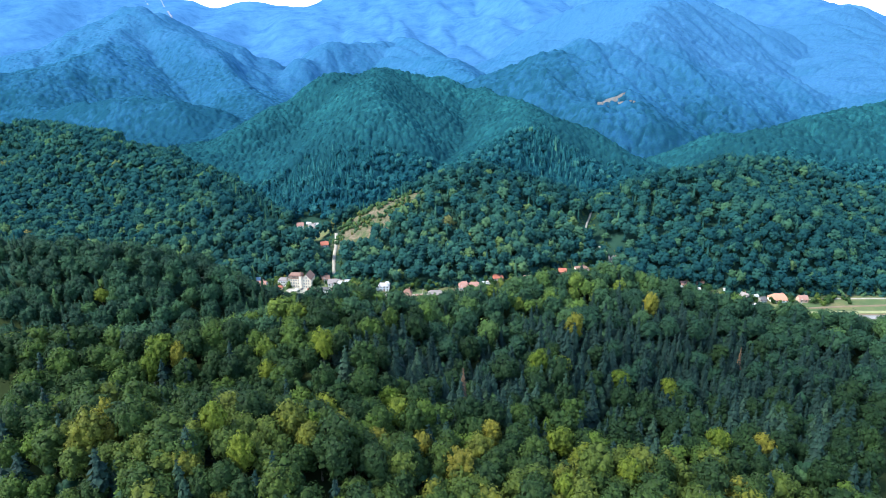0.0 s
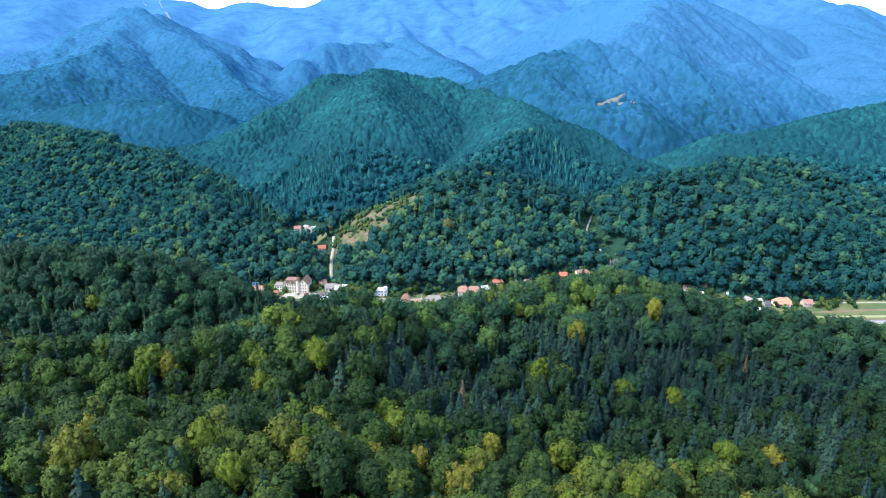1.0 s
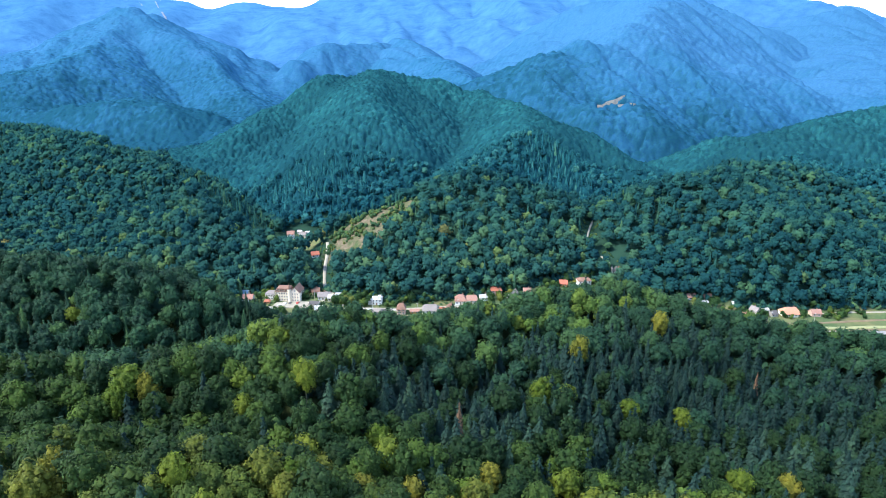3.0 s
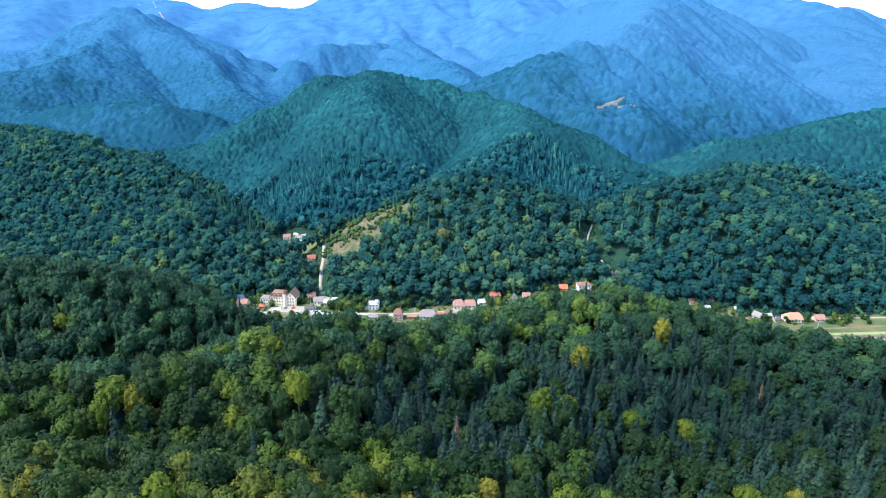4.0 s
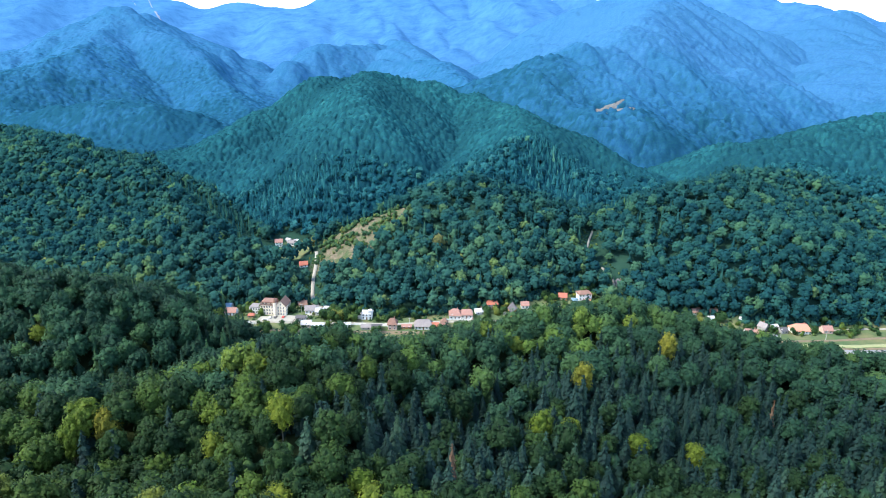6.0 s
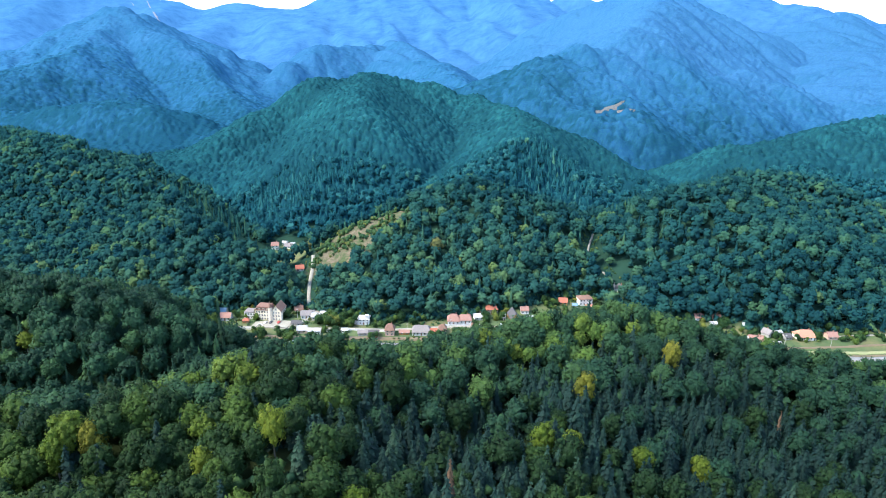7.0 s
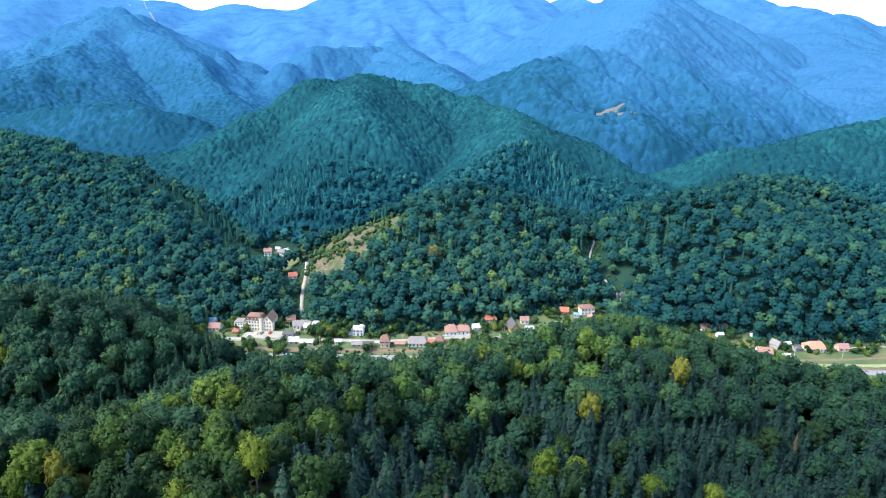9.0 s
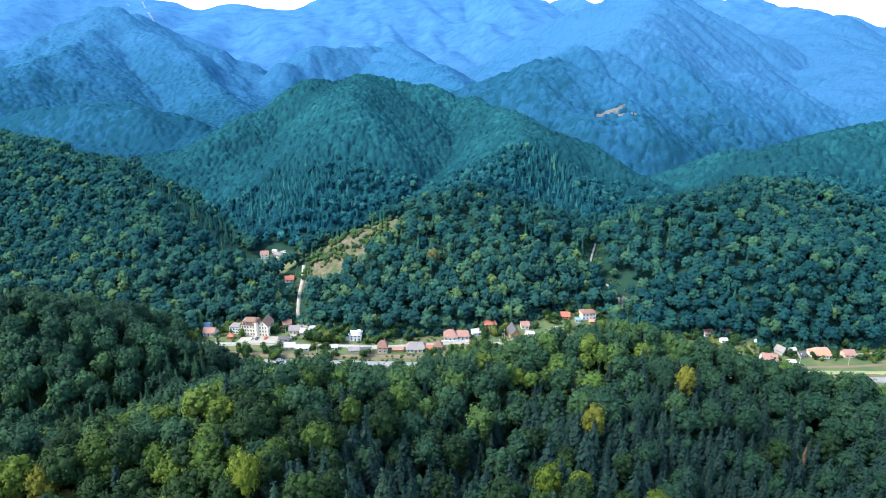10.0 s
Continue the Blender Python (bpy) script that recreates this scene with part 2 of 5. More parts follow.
def bare(x, y):
    """A bare slip of earth on the far slope, in two ragged pieces."""
    n = fbm(x / 9, y / 9, 31, 4) - 0.47
    u, v = (x - 280) * 0.78 + (y - 1072) * 0.63, (y - 1072) * 0.78 - (x - 280) * 0.63
    a = np.exp(-((u / 32) ** 2 + (v / 12) ** 2))
    b = np.exp(-(((x - 302) / 27) ** 2 + ((y - 1057) / 7) ** 2))
    return step(0.19, 0.29, 0.8 * np.maximum(a, b) + 1.3 * n * (np.maximum(a, b) > 0.05))


def height(x, y):
    x, y = np.asarray(x, float), np.asarray(y, float)
    k = 3.0
    base = valley_floor(x, y)
    acc = np.ones(x.shape)
    top = base.copy()
    hs = []
    for slope, r, pts in CRESTS.values():
        hs.append(crest_height(x, y, slope, r, pts))
        top = np.maximum(top, hs[-1])
    acc = np.exp((base - top) / k)
    for h in hs:
        acc = acc + np.exp((h - top) / k)
    z = top + k * np.log(acc)
    over = np.clip((z - base) / 40, 0, 1)
    far = step(900, 2600, y)
    z = z + over * ((fbm(x / 60, y / 60, 3, 3) - 0.45) * 9 * (1 - far))
    fold = np.abs(fbm(x / 150 + 0.6 * y / 150, y / 330 - 0.4 * x / 330, 51, 3) - 0.44)
    z = z + over * step(640, 820, y) * ((fold - 0.08) * (62 - 14 * far))
    z = z + over * step(880, 1000, y) * (fbm(x / 24, y / 24, 81, 2) - 0.37) * 5
    wild = over * np.maximum(step(1000, 1250, y + 0.35 * np.maximum(-x - 330, 0)), 0.5 * step(720, 860, y)) * (1 - step(2400, 3200, y))
    rib = np.abs(fbm(x / 75 + 0.5 * y / 75, y / 190 - 0.2 * x / 190, 63, 2) - 0.37)
    z = z + wild * ((fold - 0.08) * 14 + (rib - 0.12) * (52 - 22 * step(-100, -500, x)))
    gully = np.abs(fbm(x / 420 + 0.3 * y / 420, y / 600, 9, 4) - 0.47)
    z = z + over * far * ((gully - 0.1) * (150 - 90 * step(2900, 3500, y)))
    spurs = np.abs(fbm(x / 310 + 0.25 * y / 310, y / 1300, 77, 3) - 0.43)
    z = z + over * step(2300, 3000, y) * (spurs - 0.1) * 380 * (1 - 0.75 * step(3300, 3700, y))
    flat = step(-16, 0, y - np.interp(x, *FRONT)) * (1 - step(-4, 48, y - np.interp(x, *BACK))) * step(-190, -165, x)
    floor = 20 + 0.12 * np.maximum(y - 496, 0) + (fbm(x / 25, y / 25, 13, 2) - 0.4) * 1.2
    return z + flat * (np.minimum(z, floor) - z) + 12 * bare(x, y)


# Haze band of each crest: higher numbers take bluer, hazier colours.
HILLS = {"dark": 1, "left": 1, "left_back": 3, "left_far": 3, "main": 2, "main_spur": 2, "main_west": 2, "mid_spur": 2, "middle": 1, "cut": 1, "middle_spur": 1, "right": 1, "right_spur": 1,
         "right_back": 1, "right_far": 2, "slide": 3, "upper": 3, "back": 3, "skyline": 4, "sky_spur": 3, "sky_spur_mid": 3, "sky_spur_right": 3, "sky_spur_east": 3}


def hill_of(x, y):
    """Which stand of forest a place belongs to, by the crest that rises highest over it."""
    best, zone = np.full(x.shape, -1e4), np.zeros(x.shape, int)
    for key, (slope, r, pts) in CRESTS.items():
        h = crest_height(x, y, slope, r, pts)
        zone = np.where(h > best, HILLS.get(key, 0), zone)
        best = np.maximum(best, h)
    return zone


def flat_height(x, y):
    return float(height(np.array([float(x)]), np.array([float(y)]))[0])


def raw_mesh(name, verts, tris, mat, quads=None, attrs=None):
    """A mesh from arrays: corner places, triangles (or quads) and named numbers per corner."""
    faces = quads if quads is not None else tris
    n = faces.shape[1]
    me = bpy.data.meshes.new(name)
    me.vertices.add(len(verts))
    me.vertices.foreach_set("co", np.ascontiguousarray(verts, np.float32).ravel())
    me.loops.add(faces.size)
    me.loops.foreach_set("vertex_index", np.ascontiguousarray(faces, np.int32).ravel())
    me.polygons.add(len(faces))
    me.polygons.foreach_set("loop_start", np.arange(0, faces.size, n, dtype=np.int32))
    for key, values in (attrs or {}).items():
        me.attributes.new(key, 'FLOAT', 'POINT').data.foreach_set("value", np.ascontiguousarray(values, np.float32))
    me.materials.append(mat)
    me.update(calc_edges=True)
    return me


def axis(fine, near, far_lo, far_hi, n):
    """Grid lines: even between two bounds, then ever wider outwards."""
    lo, hi = fine
    mid = np.arange(lo, hi + near, near)
    def out(a, b):
        s = np.linspace(0, 1, n + 1)[1:]
        return a + (b - a) * (0.18 * s + 0.82 * s ** 2.2)
    return np.concatenate([out(lo, far_lo)[::-1], mid, out(hi, far_hi)])

# ---- ground ----
def felled(x, y):
    """The cut slope on the flank of the middle hill: inside a ring of straight edges, ragged."""
    ring = [(-112, 560), (-112, 600), (-91, 619), (-28, 634), (-14, 612), (-60, 560), (-84, 548)]
    inside = np.full(x.shape, 1e3)
    for (x0, y0), (x1, y1) in zip(ring, ring[1:] + ring[:1]):
        dx, dy = x1 - x0, y1 - y0
        inside = np.minimum(inside, ((x - x0) * dy - (y - y0) * dx) / math.hypot(dx, dy))
    return step(-1.5, 1.5, inside + 9 * (fbm(x / 12, y / 12, 33, 3) - 0.45))


gx = axis((-420, 420), 7, -4200, 4200, 70)
gy = axis((90, 1000), 7, -3000, 4900, 125)
GX, GY = np.meshgrid(gx, gy)
GZ = height(GX, GY)
idx = np.arange(GX.size).reshape(GX.shape)
quads = np.stack([idx[:-1, :-1], idx[:-1, 1:], idx[1:, 1:], idx[1:, :-1]], -1).reshape(-1, 4)
gm, gnt, gb, _ = blank("forest_floor")
at_o = gnt.nodes.new("ShaderNodeAttribute"); at_o.attribute_name = "open"
at_f = gnt.nodes.new("ShaderNodeAttribute"); at_f.attribute_name = "felled"
litter = mix_rgb(gnt, noise_tex(gnt, 0.2, 5), (0.012, 0.02, 0.009), (0.028, 0.04, 0.017))
grass = mix_rgb(gnt, noise_tex(gnt, 0.08, 5), (0.045, 0.09, 0.042), (0.125, 0.16, 0.075))
brush = mix_rgb(gnt, ramp(gnt, [(0.4, (0, 0, 0)), (0.6, (1, 1, 1))], noise_tex(gnt, 0.14, 6, 0.75)), (0.07, 0.1, 0.048), (0.17, 0.135, 0.108))
grass = mix_rgb(gnt, ramp(gnt, [(0.45, (0, 0, 0)), (0.62, (1, 1, 1))], noise_tex(gnt, 0.035, 5, 0.7)), grass, (0.15, 0.15, 0.075))
gc = mix_rgb(gnt, at_o.outputs["Fac"], litter, grass)
brush = mix_rgb(gnt, 1.0, brush, ramp(gnt, [(0.35, (0.55, 0.6, 0.5)), (0.65, (1.25, 1.2, 1.15))], noise_tex(gnt, 0.55, 6, 0.8)), "MULTIPLY")
gc = mix_rgb(gnt, at_f.outputs["Fac"], gc, brush)
at_h = gnt.nodes.new("ShaderNodeAttribute"); at_h.attribute_name = "hazed_slope"
# Far slopes: ground colour with the blue of the haze painted in.
hazed_slope = mix_rgb(gnt, ramp(gnt, [(0.35, (0, 0, 0)), (0.65, (1, 1, 1))], noise_tex(gnt, 0.03, 8, 0.75)), (0.016, 0.07, 0.13), (0.03, 0.11, 0.2))
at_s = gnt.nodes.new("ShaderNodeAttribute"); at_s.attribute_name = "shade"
# Dark teal floor under hill trees: shade and some haze in the colour.
floor_shade = mix_rgb(gnt, noise_tex(gnt, 0.1, 6), (0.012, 0.036, 0.028), (0.025, 0.065, 0.045))
gc = mix_rgb(gnt, at_s.outputs["Fac"], gc, floor_shade)
gc = mix_rgb(gnt, at_h.outputs["Fac"], gc, hazed_slope)
at_m = gnt.nodes.new("ShaderNodeAttribute"); at_m.attribute_name = "backdrop_haze"
# Farthest mountains: the haze is painted as a blue base colour.
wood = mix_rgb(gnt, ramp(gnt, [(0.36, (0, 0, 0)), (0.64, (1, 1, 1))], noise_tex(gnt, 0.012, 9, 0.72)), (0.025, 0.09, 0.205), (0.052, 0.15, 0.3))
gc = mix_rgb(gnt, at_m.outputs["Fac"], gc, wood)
# Faint blue emission added to stand for the bright haze.
haze_glow = mix_rgb(gnt, at_m.outputs["Fac"], (0.0, 0.0, 0.0), (0.007, 0.03, 0.07))
gnt.links.new(haze_glow, gb.inputs["Emission Color"])
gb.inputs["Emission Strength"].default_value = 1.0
rise = gnt.nodes.new("ShaderNodeBump")
rise.inputs["Distance"].default_value = 9.0
gnt.links.new(at_h.outputs["Fac"], rise.inputs["Strength"])
gnt.links.new(noise_tex(gnt, 0.085, 5, 0.7), rise.inputs["Height"])
gnt.links.new(rise.outputs[0], gb.inputs["Normal"])
at_b = gnt.nodes.new("ShaderNodeAttribute"); at_b.attribute_name = "bare"
# Slip earth: grey-tan, with some haze put into the colour.
gc = mix_rgb(gnt, at_b.outputs["Fac"], gc, mix_rgb(gnt, noise_tex(gnt, 0.08, 5), (0.11, 0.125, 0.13), (0.21, 0.205, 0.19)))
gnt.links.new(gc, gb.inputs["Base Color"])
gb.inputs["Roughness"].default_value = 0.95
gb.inputs["Specular IOR Level"].default_value = 0.0
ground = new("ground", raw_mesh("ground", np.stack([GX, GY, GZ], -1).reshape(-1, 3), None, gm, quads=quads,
                                attrs={"open": open_ground(GX, GY).ravel(), "felled": felled(GX, GY).ravel(), "hazed_slope": (hill_of(GX, GY).ravel() > 2) * 1.0, "bare": bare(GX, GY).ravel(), "backdrop_haze": (hill_of(GX, GY).ravel() > 2) * step(1700, 2900, GY.ravel()), "shade": ((hill_of(GX, GY).ravel() > 0) & (GY.ravel() > 380)) * (1 - open_ground(GX, GY).ravel()) * (1 - felled(GX, GY).ravel())}))
tagged(ground, "forested hills and a grassy valley floor below mountains", "ground", kind="structure")
for p in ground.data.polygons:
    p.use_smooth = True

# ---- village ----


def part(name, bm, material, parent, label=""):
    me = bpy.data.meshes.new(name)
    bm.to_mesh(me)
    bm.free()
    me.materials.append(material)
    ob = new(name, me)
    ob.parent = parent
    return tagged(ob, label)


def box(x0, x1, y0, y1, z0, z1, bm=None):
    bm = bm or bmesh.new()
    v = [bm.verts.new((x, y, z)) for z in (z0, z1) for x, y in ((x0, y0), (x1, y0), (x1, y1), (x0, y1))]
    for f in ((3, 2, 1, 0), (4, 5, 6, 7), (0, 1, 5, 4), (1, 2, 6, 5), (2, 3, 7, 6), (3, 0, 4, 7)):
        bm.faces.new([v[i] for i in f])
    return bm


def roof_mesh(w, d, z, h, hip, over=0.5, thick=0.22, along_x=True):
    """A roof with eaves and thickness: gabled (hip 0) or hipped; the ridge runs along x or y."""
    bm = bmesh.new()
    if not along_x:
        w, d = d, w
    a, b = w / 2 + over, d / 2 + over
    r = a - hip if hip else a
    drop = h * over / (d / 2)
    pts = [(-a, -b, z - drop), (a, -b, z - drop), (a, b, z - drop), (-a, b, z - drop), (-r, 0, z + h), (r, 0, z + h)]
    if not along_x:
        pts = [(-y, x, zz) for x, y, zz in pts]
    top = [bm.verts.new((x, y, zz + thick)) for x, y, zz in pts]
    low = [bm.verts.new(p) for p in pts]
    for f in ((0, 1, 5, 4), (2, 3, 4, 5), (1, 2, 5), (3, 0, 4)):
        if len(f) == 4 or hip:
            bm.faces.new([top[i] for i in f])
            bm.faces.new([low[i] for i in reversed(f)])
    for i, j in ((0, 1), (1, 2), (2, 3), (3, 0)):
        if hip or (i, j) in ((0, 1), (2, 3)):
            bm.faces.new((low[i], low[j], top[j], top[i]))
    if not hip:
        for i, k in ((0, 4), (4, 3), (1, 5), (5, 2)):
            bm.faces.new((low[i], low[k], top[k], top[i]))
    return bm


def wall_mesh(w, d, z, h, gable, along_x=True):
    """Walls as one closed body, with gable ends under the ridge where the roof is not hipped."""
    bm = box(-w / 2, w / 2, -d / 2, d / 2, -3.0, z)
    if gable:
        if along_x:
            for sx in (-w / 2, w / 2 - 0.3):
                v = [bm.verts.new(p) for x in (sx, sx + 0.3) for p in ((x, -d / 2, z), (x, d / 2, z), (x, 0, z + h - 0.05))]
                for f in ((0, 2, 1), (3, 4, 5), (0, 3, 5, 2), (1, 2, 5, 4), (0, 1, 4, 3)):
                    bm.faces.new([v[i] for i in f])
        else:
            for sy in (-d / 2, d / 2 - 0.3):
                v = [bm.verts.new(p) for y in (sy, sy + 0.3) for p in ((-w / 2, y, z), (w / 2, y, z), (0, y, z + h - 0.05))]
                for f in ((0, 1, 2), (3, 5, 4), (0, 2, 5, 3), (1, 4, 5, 2), (0, 3, 4, 1)):
                    bm.faces.new([v[i] for i in f])
    return bm


mat_glass, _gnt, _gb, _ = blank("window_glass")
_gb.inputs["Base Color"].default_value = (0.03, 0.04, 0.05, 1)
_gb.inputs["Roughness"].default_value = 0.08
mat_frame = rough_mat("white_frame", (0.7, 0.7, 0.68), (0.8, 0.8, 0.78), 1.0)
mat_cream = rough_mat("cream_render", (0.9, 0.78, 0.62), (0.94, 0.85, 0.7), 0.15)
mat_white = rough_mat("white_render", (0.8, 0.79, 0.77), (0.88, 0.87, 0.85), 0.2)
mat_pink = rough_mat("pink_render", (0.62, 0.42, 0.34), (0.7, 0.5, 0.42), 0.3)
mat_wood = rough_mat("orange_timber", (0.42, 0.22, 0.08), (0.55, 0.31, 0.12), 0.4)
mat_grey_wall = rough_mat("grey_render", (0.4, 0.39, 0.37), (0.55, 0.54, 0.5), 0.3)
mat_brown_roof = rough_mat("brown_tiles", (0.17, 0.095, 0.07), (0.27, 0.15, 0.11), 0.35, detail_scale=3.0)
mat_red_roof = rough_mat("red_tiles", (0.34, 0.1, 0.06), (0.45, 0.16, 0.1), 0.35, detail_scale=3.0)
mat_orange_roof = rough_mat("orange_tiles", (0.46, 0.2, 0.13), (0.58, 0.28, 0.18), 0.35, detail_scale=3.0)
mat_old_roof = rough_mat("faded_tiles", (0.27, 0.145, 0.115), (0.38, 0.21, 0.165), 0.4, detail_scale=3.0)
mat_dark_roof = rough_mat("dark_slates", (0.06, 0.06, 0.065), (0.12, 0.115, 0.12), 0.4, detail_scale=3.0)
mat_grey_roof = rough_mat("grey_sheet_roof", (0.19, 0.17, 0.165), (0.29, 0.26, 0.25), 0.3, detail_scale=3.0)
mat_pale_roof = rough_mat("pale_sheet_roof", (0.36, 0.37, 0.38), (0.5, 0.5, 0.5), 0.3)
mat_blue_roof = rough_mat("blue_sheet_roof", (0.12, 0.22, 0.3), (0.2, 0.32, 0.4), 0.3)
mat_asphalt = rough_mat("worn_asphalt", (0.2, 0.2, 0.2), (0.29, 0.285, 0.28), 0.1)
mat_gravel = rough_mat("pale_gravel", (0.22, 0.21, 0.17), (0.4, 0.375, 0.31), 0.2)
mat_earth = rough_mat("bare_earth", (0.13, 0.1, 0.06), (0.22, 0.165, 0.1), 0.15)
mat_hay = rough_mat("mown_grass", (0.2, 0.24, 0.1), (0.34, 0.33, 0.17), 0.1)
mat_metal = rough_mat("grey_metal", (0.3, 0.3, 0.3), (0.4, 0.4, 0.4), 1.0, rough=0.5, metal=0.7)
mat_tyre = rough_mat("tyre_rubber", (0.02, 0.02, 0.02), (0.035, 0.035, 0.035), 2.0)
# Pale rock far off, with the blue of the haze in its colour.
mat_rock = rough_mat("hazed_pale_rock", (0.11, 0.16, 0.23), (0.21, 0.25, 0.3), 0.05)


def add_window(parent, x, y, z, w, h, face):
    """A framed window set on a wall that faces -y (face 0) or +x (face 1) or -x (face -1)."""
    holder = bmesh.new()
    t = 0.09
    def slab(u0, u1, z0, z1, o0, o1, bm):
        if face == 0:
            return box(x + u0, x + u1, y - o1, y - o0, z + z0, z + z1, bm)
        a, b = sorted((x + face * o0, x + face * o1))
        return box(a, b, y + u0, y + u1, z + z0, z + z1, bm)
    slab(-w / 2 - t, -w / 2, -t, h + t, 0.0, 0.08, holder)
    slab(w / 2, w / 2 + t, -t, h + t, 0.0, 0.08, holder)
    slab(-w / 2, w / 2, -t, 0, 0.0, 0.1, holder)
    slab(-w / 2, w / 2, h, h + t, 0.0, 0.08, holder)
    slab(-0.04, 0.04, 0, h, 0.0, 0.07, holder)
    win = part("window", holder, mat_frame, parent)
    part("pane", slab(-w / 2, w / 2, 0, h, 0.004, 0.03, bmesh.new()), mat_glass, win)


def house(kind, label, x, y, w, d, wall, ridge, walls, roof, turn=0.0, hip=0.0, along_x=True, rows=1, chimney=True, base=None, category="house"):
    """A house with walls, roof, chimney, door and windows; x, y is the middle of its front foot."""
    top = new(kind, None)
    z = flat_height(x, y) if base is None else base
    top.matrix_world = pose(x, y, z, 0, 0, turn) @ pose(0, d / 2, 0)
    part("wall", wall_mesh(w, d, wall, ridge, hip == 0, along_x), walls, top)
    part("roof", roof_mesh(w, d, wall, ridge, hip, 0.5, 0.22, along_x), roof, top)
    if chimney:
        cx = w * 0.2
        part("chimney", box(cx - 0.35, cx + 0.35, 0.3, 1.0, wall + ridge * 0.4, wall + ridge + 0.9), mat_brown_roof, top)
    storey = wall / rows
    n = max(2, int(w / 2.6))
    for r in range(rows):
        for k in range(n):
            u = -w / 2 + w * (k + 0.5) / n
            if r == 0 and k == n // 2 and n > 2:
                part("door", box(u - 0.5, u + 0.5, -d / 2 - 0.06, -d / 2 + 0.05, 0.05, 2.1), mat_brown_roof, top)
            else:
                add_window(top, u, -d / 2, r * storey + 0.9, 1.0, 1.3, 0)
        for k in range(max(1, int(d / 4))):
            v = -d / 2 + d * (k + 0.5) / max(1, int(d / 4))
            add_window(top, w / 2, v, r * storey + 0.9, 1.0, 1.3, 1)
    return tagged(top, label, category, "houses of the village" if category == "house" else "")


# The guest house: cream main block under a mansard, round stair turret, gabled wing, low white annexe.
hotel = new("guest_house", None)
HZ = flat_height(-128, 486)
hotel.matrix_world = pose(-126.5, 486, HZ, 0, 0, -6) @ Matrix.Diagonal((0.86, 0.86, 0.86, 1))
tagged(hotel, "large cream guest house with brown mansard roof and pointed turret", "hotel")
part("wall", box(-12.5, 0.5, 0, 11, -3, 9.6), mat_cream, hotel)
bm = bmesh.new()
lo = [(-12.9, -0.4), (0.9, -0.4), (0.9, 11.4), (-12.9, 11.4)]
rings = [[bm.verts.new((x, y, z)) for x, y in r] for r, z in ((lo, 9.6), ([(-11.8, 0.9), (0.2, 0.9), (0.2, 10.2), (-11.8, 10.2)], 12.6), ([(-9.5, 5.4), (-2.5, 5.4), (-2.5, 5.6), (-9.5, 5.6)], 13.9))]
for a, b in zip(rings, rings[1:]):
    for i in range(4):
        bm.faces.new((a[i], a[(i + 1) % 4], b[(i + 1) % 4], b[i]))
bm.faces.new(rings[-1])
bm.faces.new(list(reversed(rings[0])))
part("mansard_roof", bm, mat_brown_roof, hotel, "brown tiled mansard roof")
for k in range(5):
    u = -11.3 + k * 2.45
    dm = part("dormer", box(u - 0.65, u + 0.65, -0.1, 1.6, 10.0, 11.9), mat_cream, hotel)
    bm = bmesh.new()
    v = [bm.verts.new(p) for p in ((u - 0.9, -0.3, 11.9), (u + 0.9, -0.3, 11.9), (u, -0.3, 12.8), (u - 0.9, 1.9, 11.9), (u + 0.9, 1.9, 11.9), (u, 1.9, 12.8))]
    for f in ((0, 1, 2), (5, 4, 3), (0, 2, 5, 3), (1, 4, 5, 2), (0, 3, 4, 1)):
        bm.faces.new([v[i] for i in f])
    part("dormer_roof", bm, mat_brown_roof, dm)
    part("pane", box(u - 0.4, u + 0.4, -0.16, -0.1, 10.4, 11.6), mat_glass, dm)
for r in range(3):
    for k in range(5):
        add_window(hotel, -11.3 + k * 2.45, 0, 0.9 + 3.1 * r, 1.1, 1.6, 0)
bm = bmesh.new()
bmesh.ops.create_cone(bm, cap_ends=True, segments=16, radius1=1.7, radius2=1.7, depth=16.0, matrix=Matrix.Translation((1.2, 0.2, 5.0)))
turret = part("turret", bm, mat_cream, hotel)
bm = bmesh.new()
bmesh.ops.create_cone(bm, cap_ends=True, segments=16, radius1=2.1, radius2=0.05, depth=4.6, matrix=Matrix.Translation((1.2, 0.2, 15.3)))
part("spire", bm, mat_brown_roof, turret, "pointed brown turret roof")
bm = bmesh.new()
bmesh.ops.create_cone(bm, cap_ends=True, segments=8, radius1=0.06, radius2=0.02, depth=1.2, matrix=Matrix.Translation((1.2, 0.2, 18.1)))
part("finial", bm, mat_metal, turret)
wing = new("gabled_wing", wall_me := bpy.data.meshes.new("gabled_wing"))
_w = wall_mesh(9.0, 13, 9.6, 5.0, True, False)
bmesh.ops.translate(_w, verts=_w.verts, vec=(6.6, 6.4, 0))
_w.to_mesh(wall_me); _w.free()
wall_me.materials.append(mat_cream)
wing.parent = hotel
_w = roof_mesh(9.0, 13, 9.6, 5.0, 0, 0.5, 0.25, False)
bmesh.ops.translate(_w, verts=_w.verts, vec=(6.6, 6.4, 0))
part("wing_roof", _w, mat_brown_roof, wing)
for r in range(4):
    for k in range(3 if r < 3 else 1):
        add_window(wing, (4.2 + 2.4 * k) if r < 3 else 6.6, -0.1, 0.9 + 3.1 * r, 1.0, 1.5, 0)
for r in range(3):
    for k in range(4):
        add_window(wing, 11.1, 1.6 + 3.0 * k, 0.9 + 3.1 * r, 1.0, 1.5, 1)
annexe = part("annexe", box(-23.5, -12.6, 1.0, 10, -3, 6.2), mat_white, hotel, "low white annexe with flat roof")
part("parapet", box(-23.7, -12.6, 0.8, 10.2, 6.2, 6.6), mat_grey_roof, annexe)
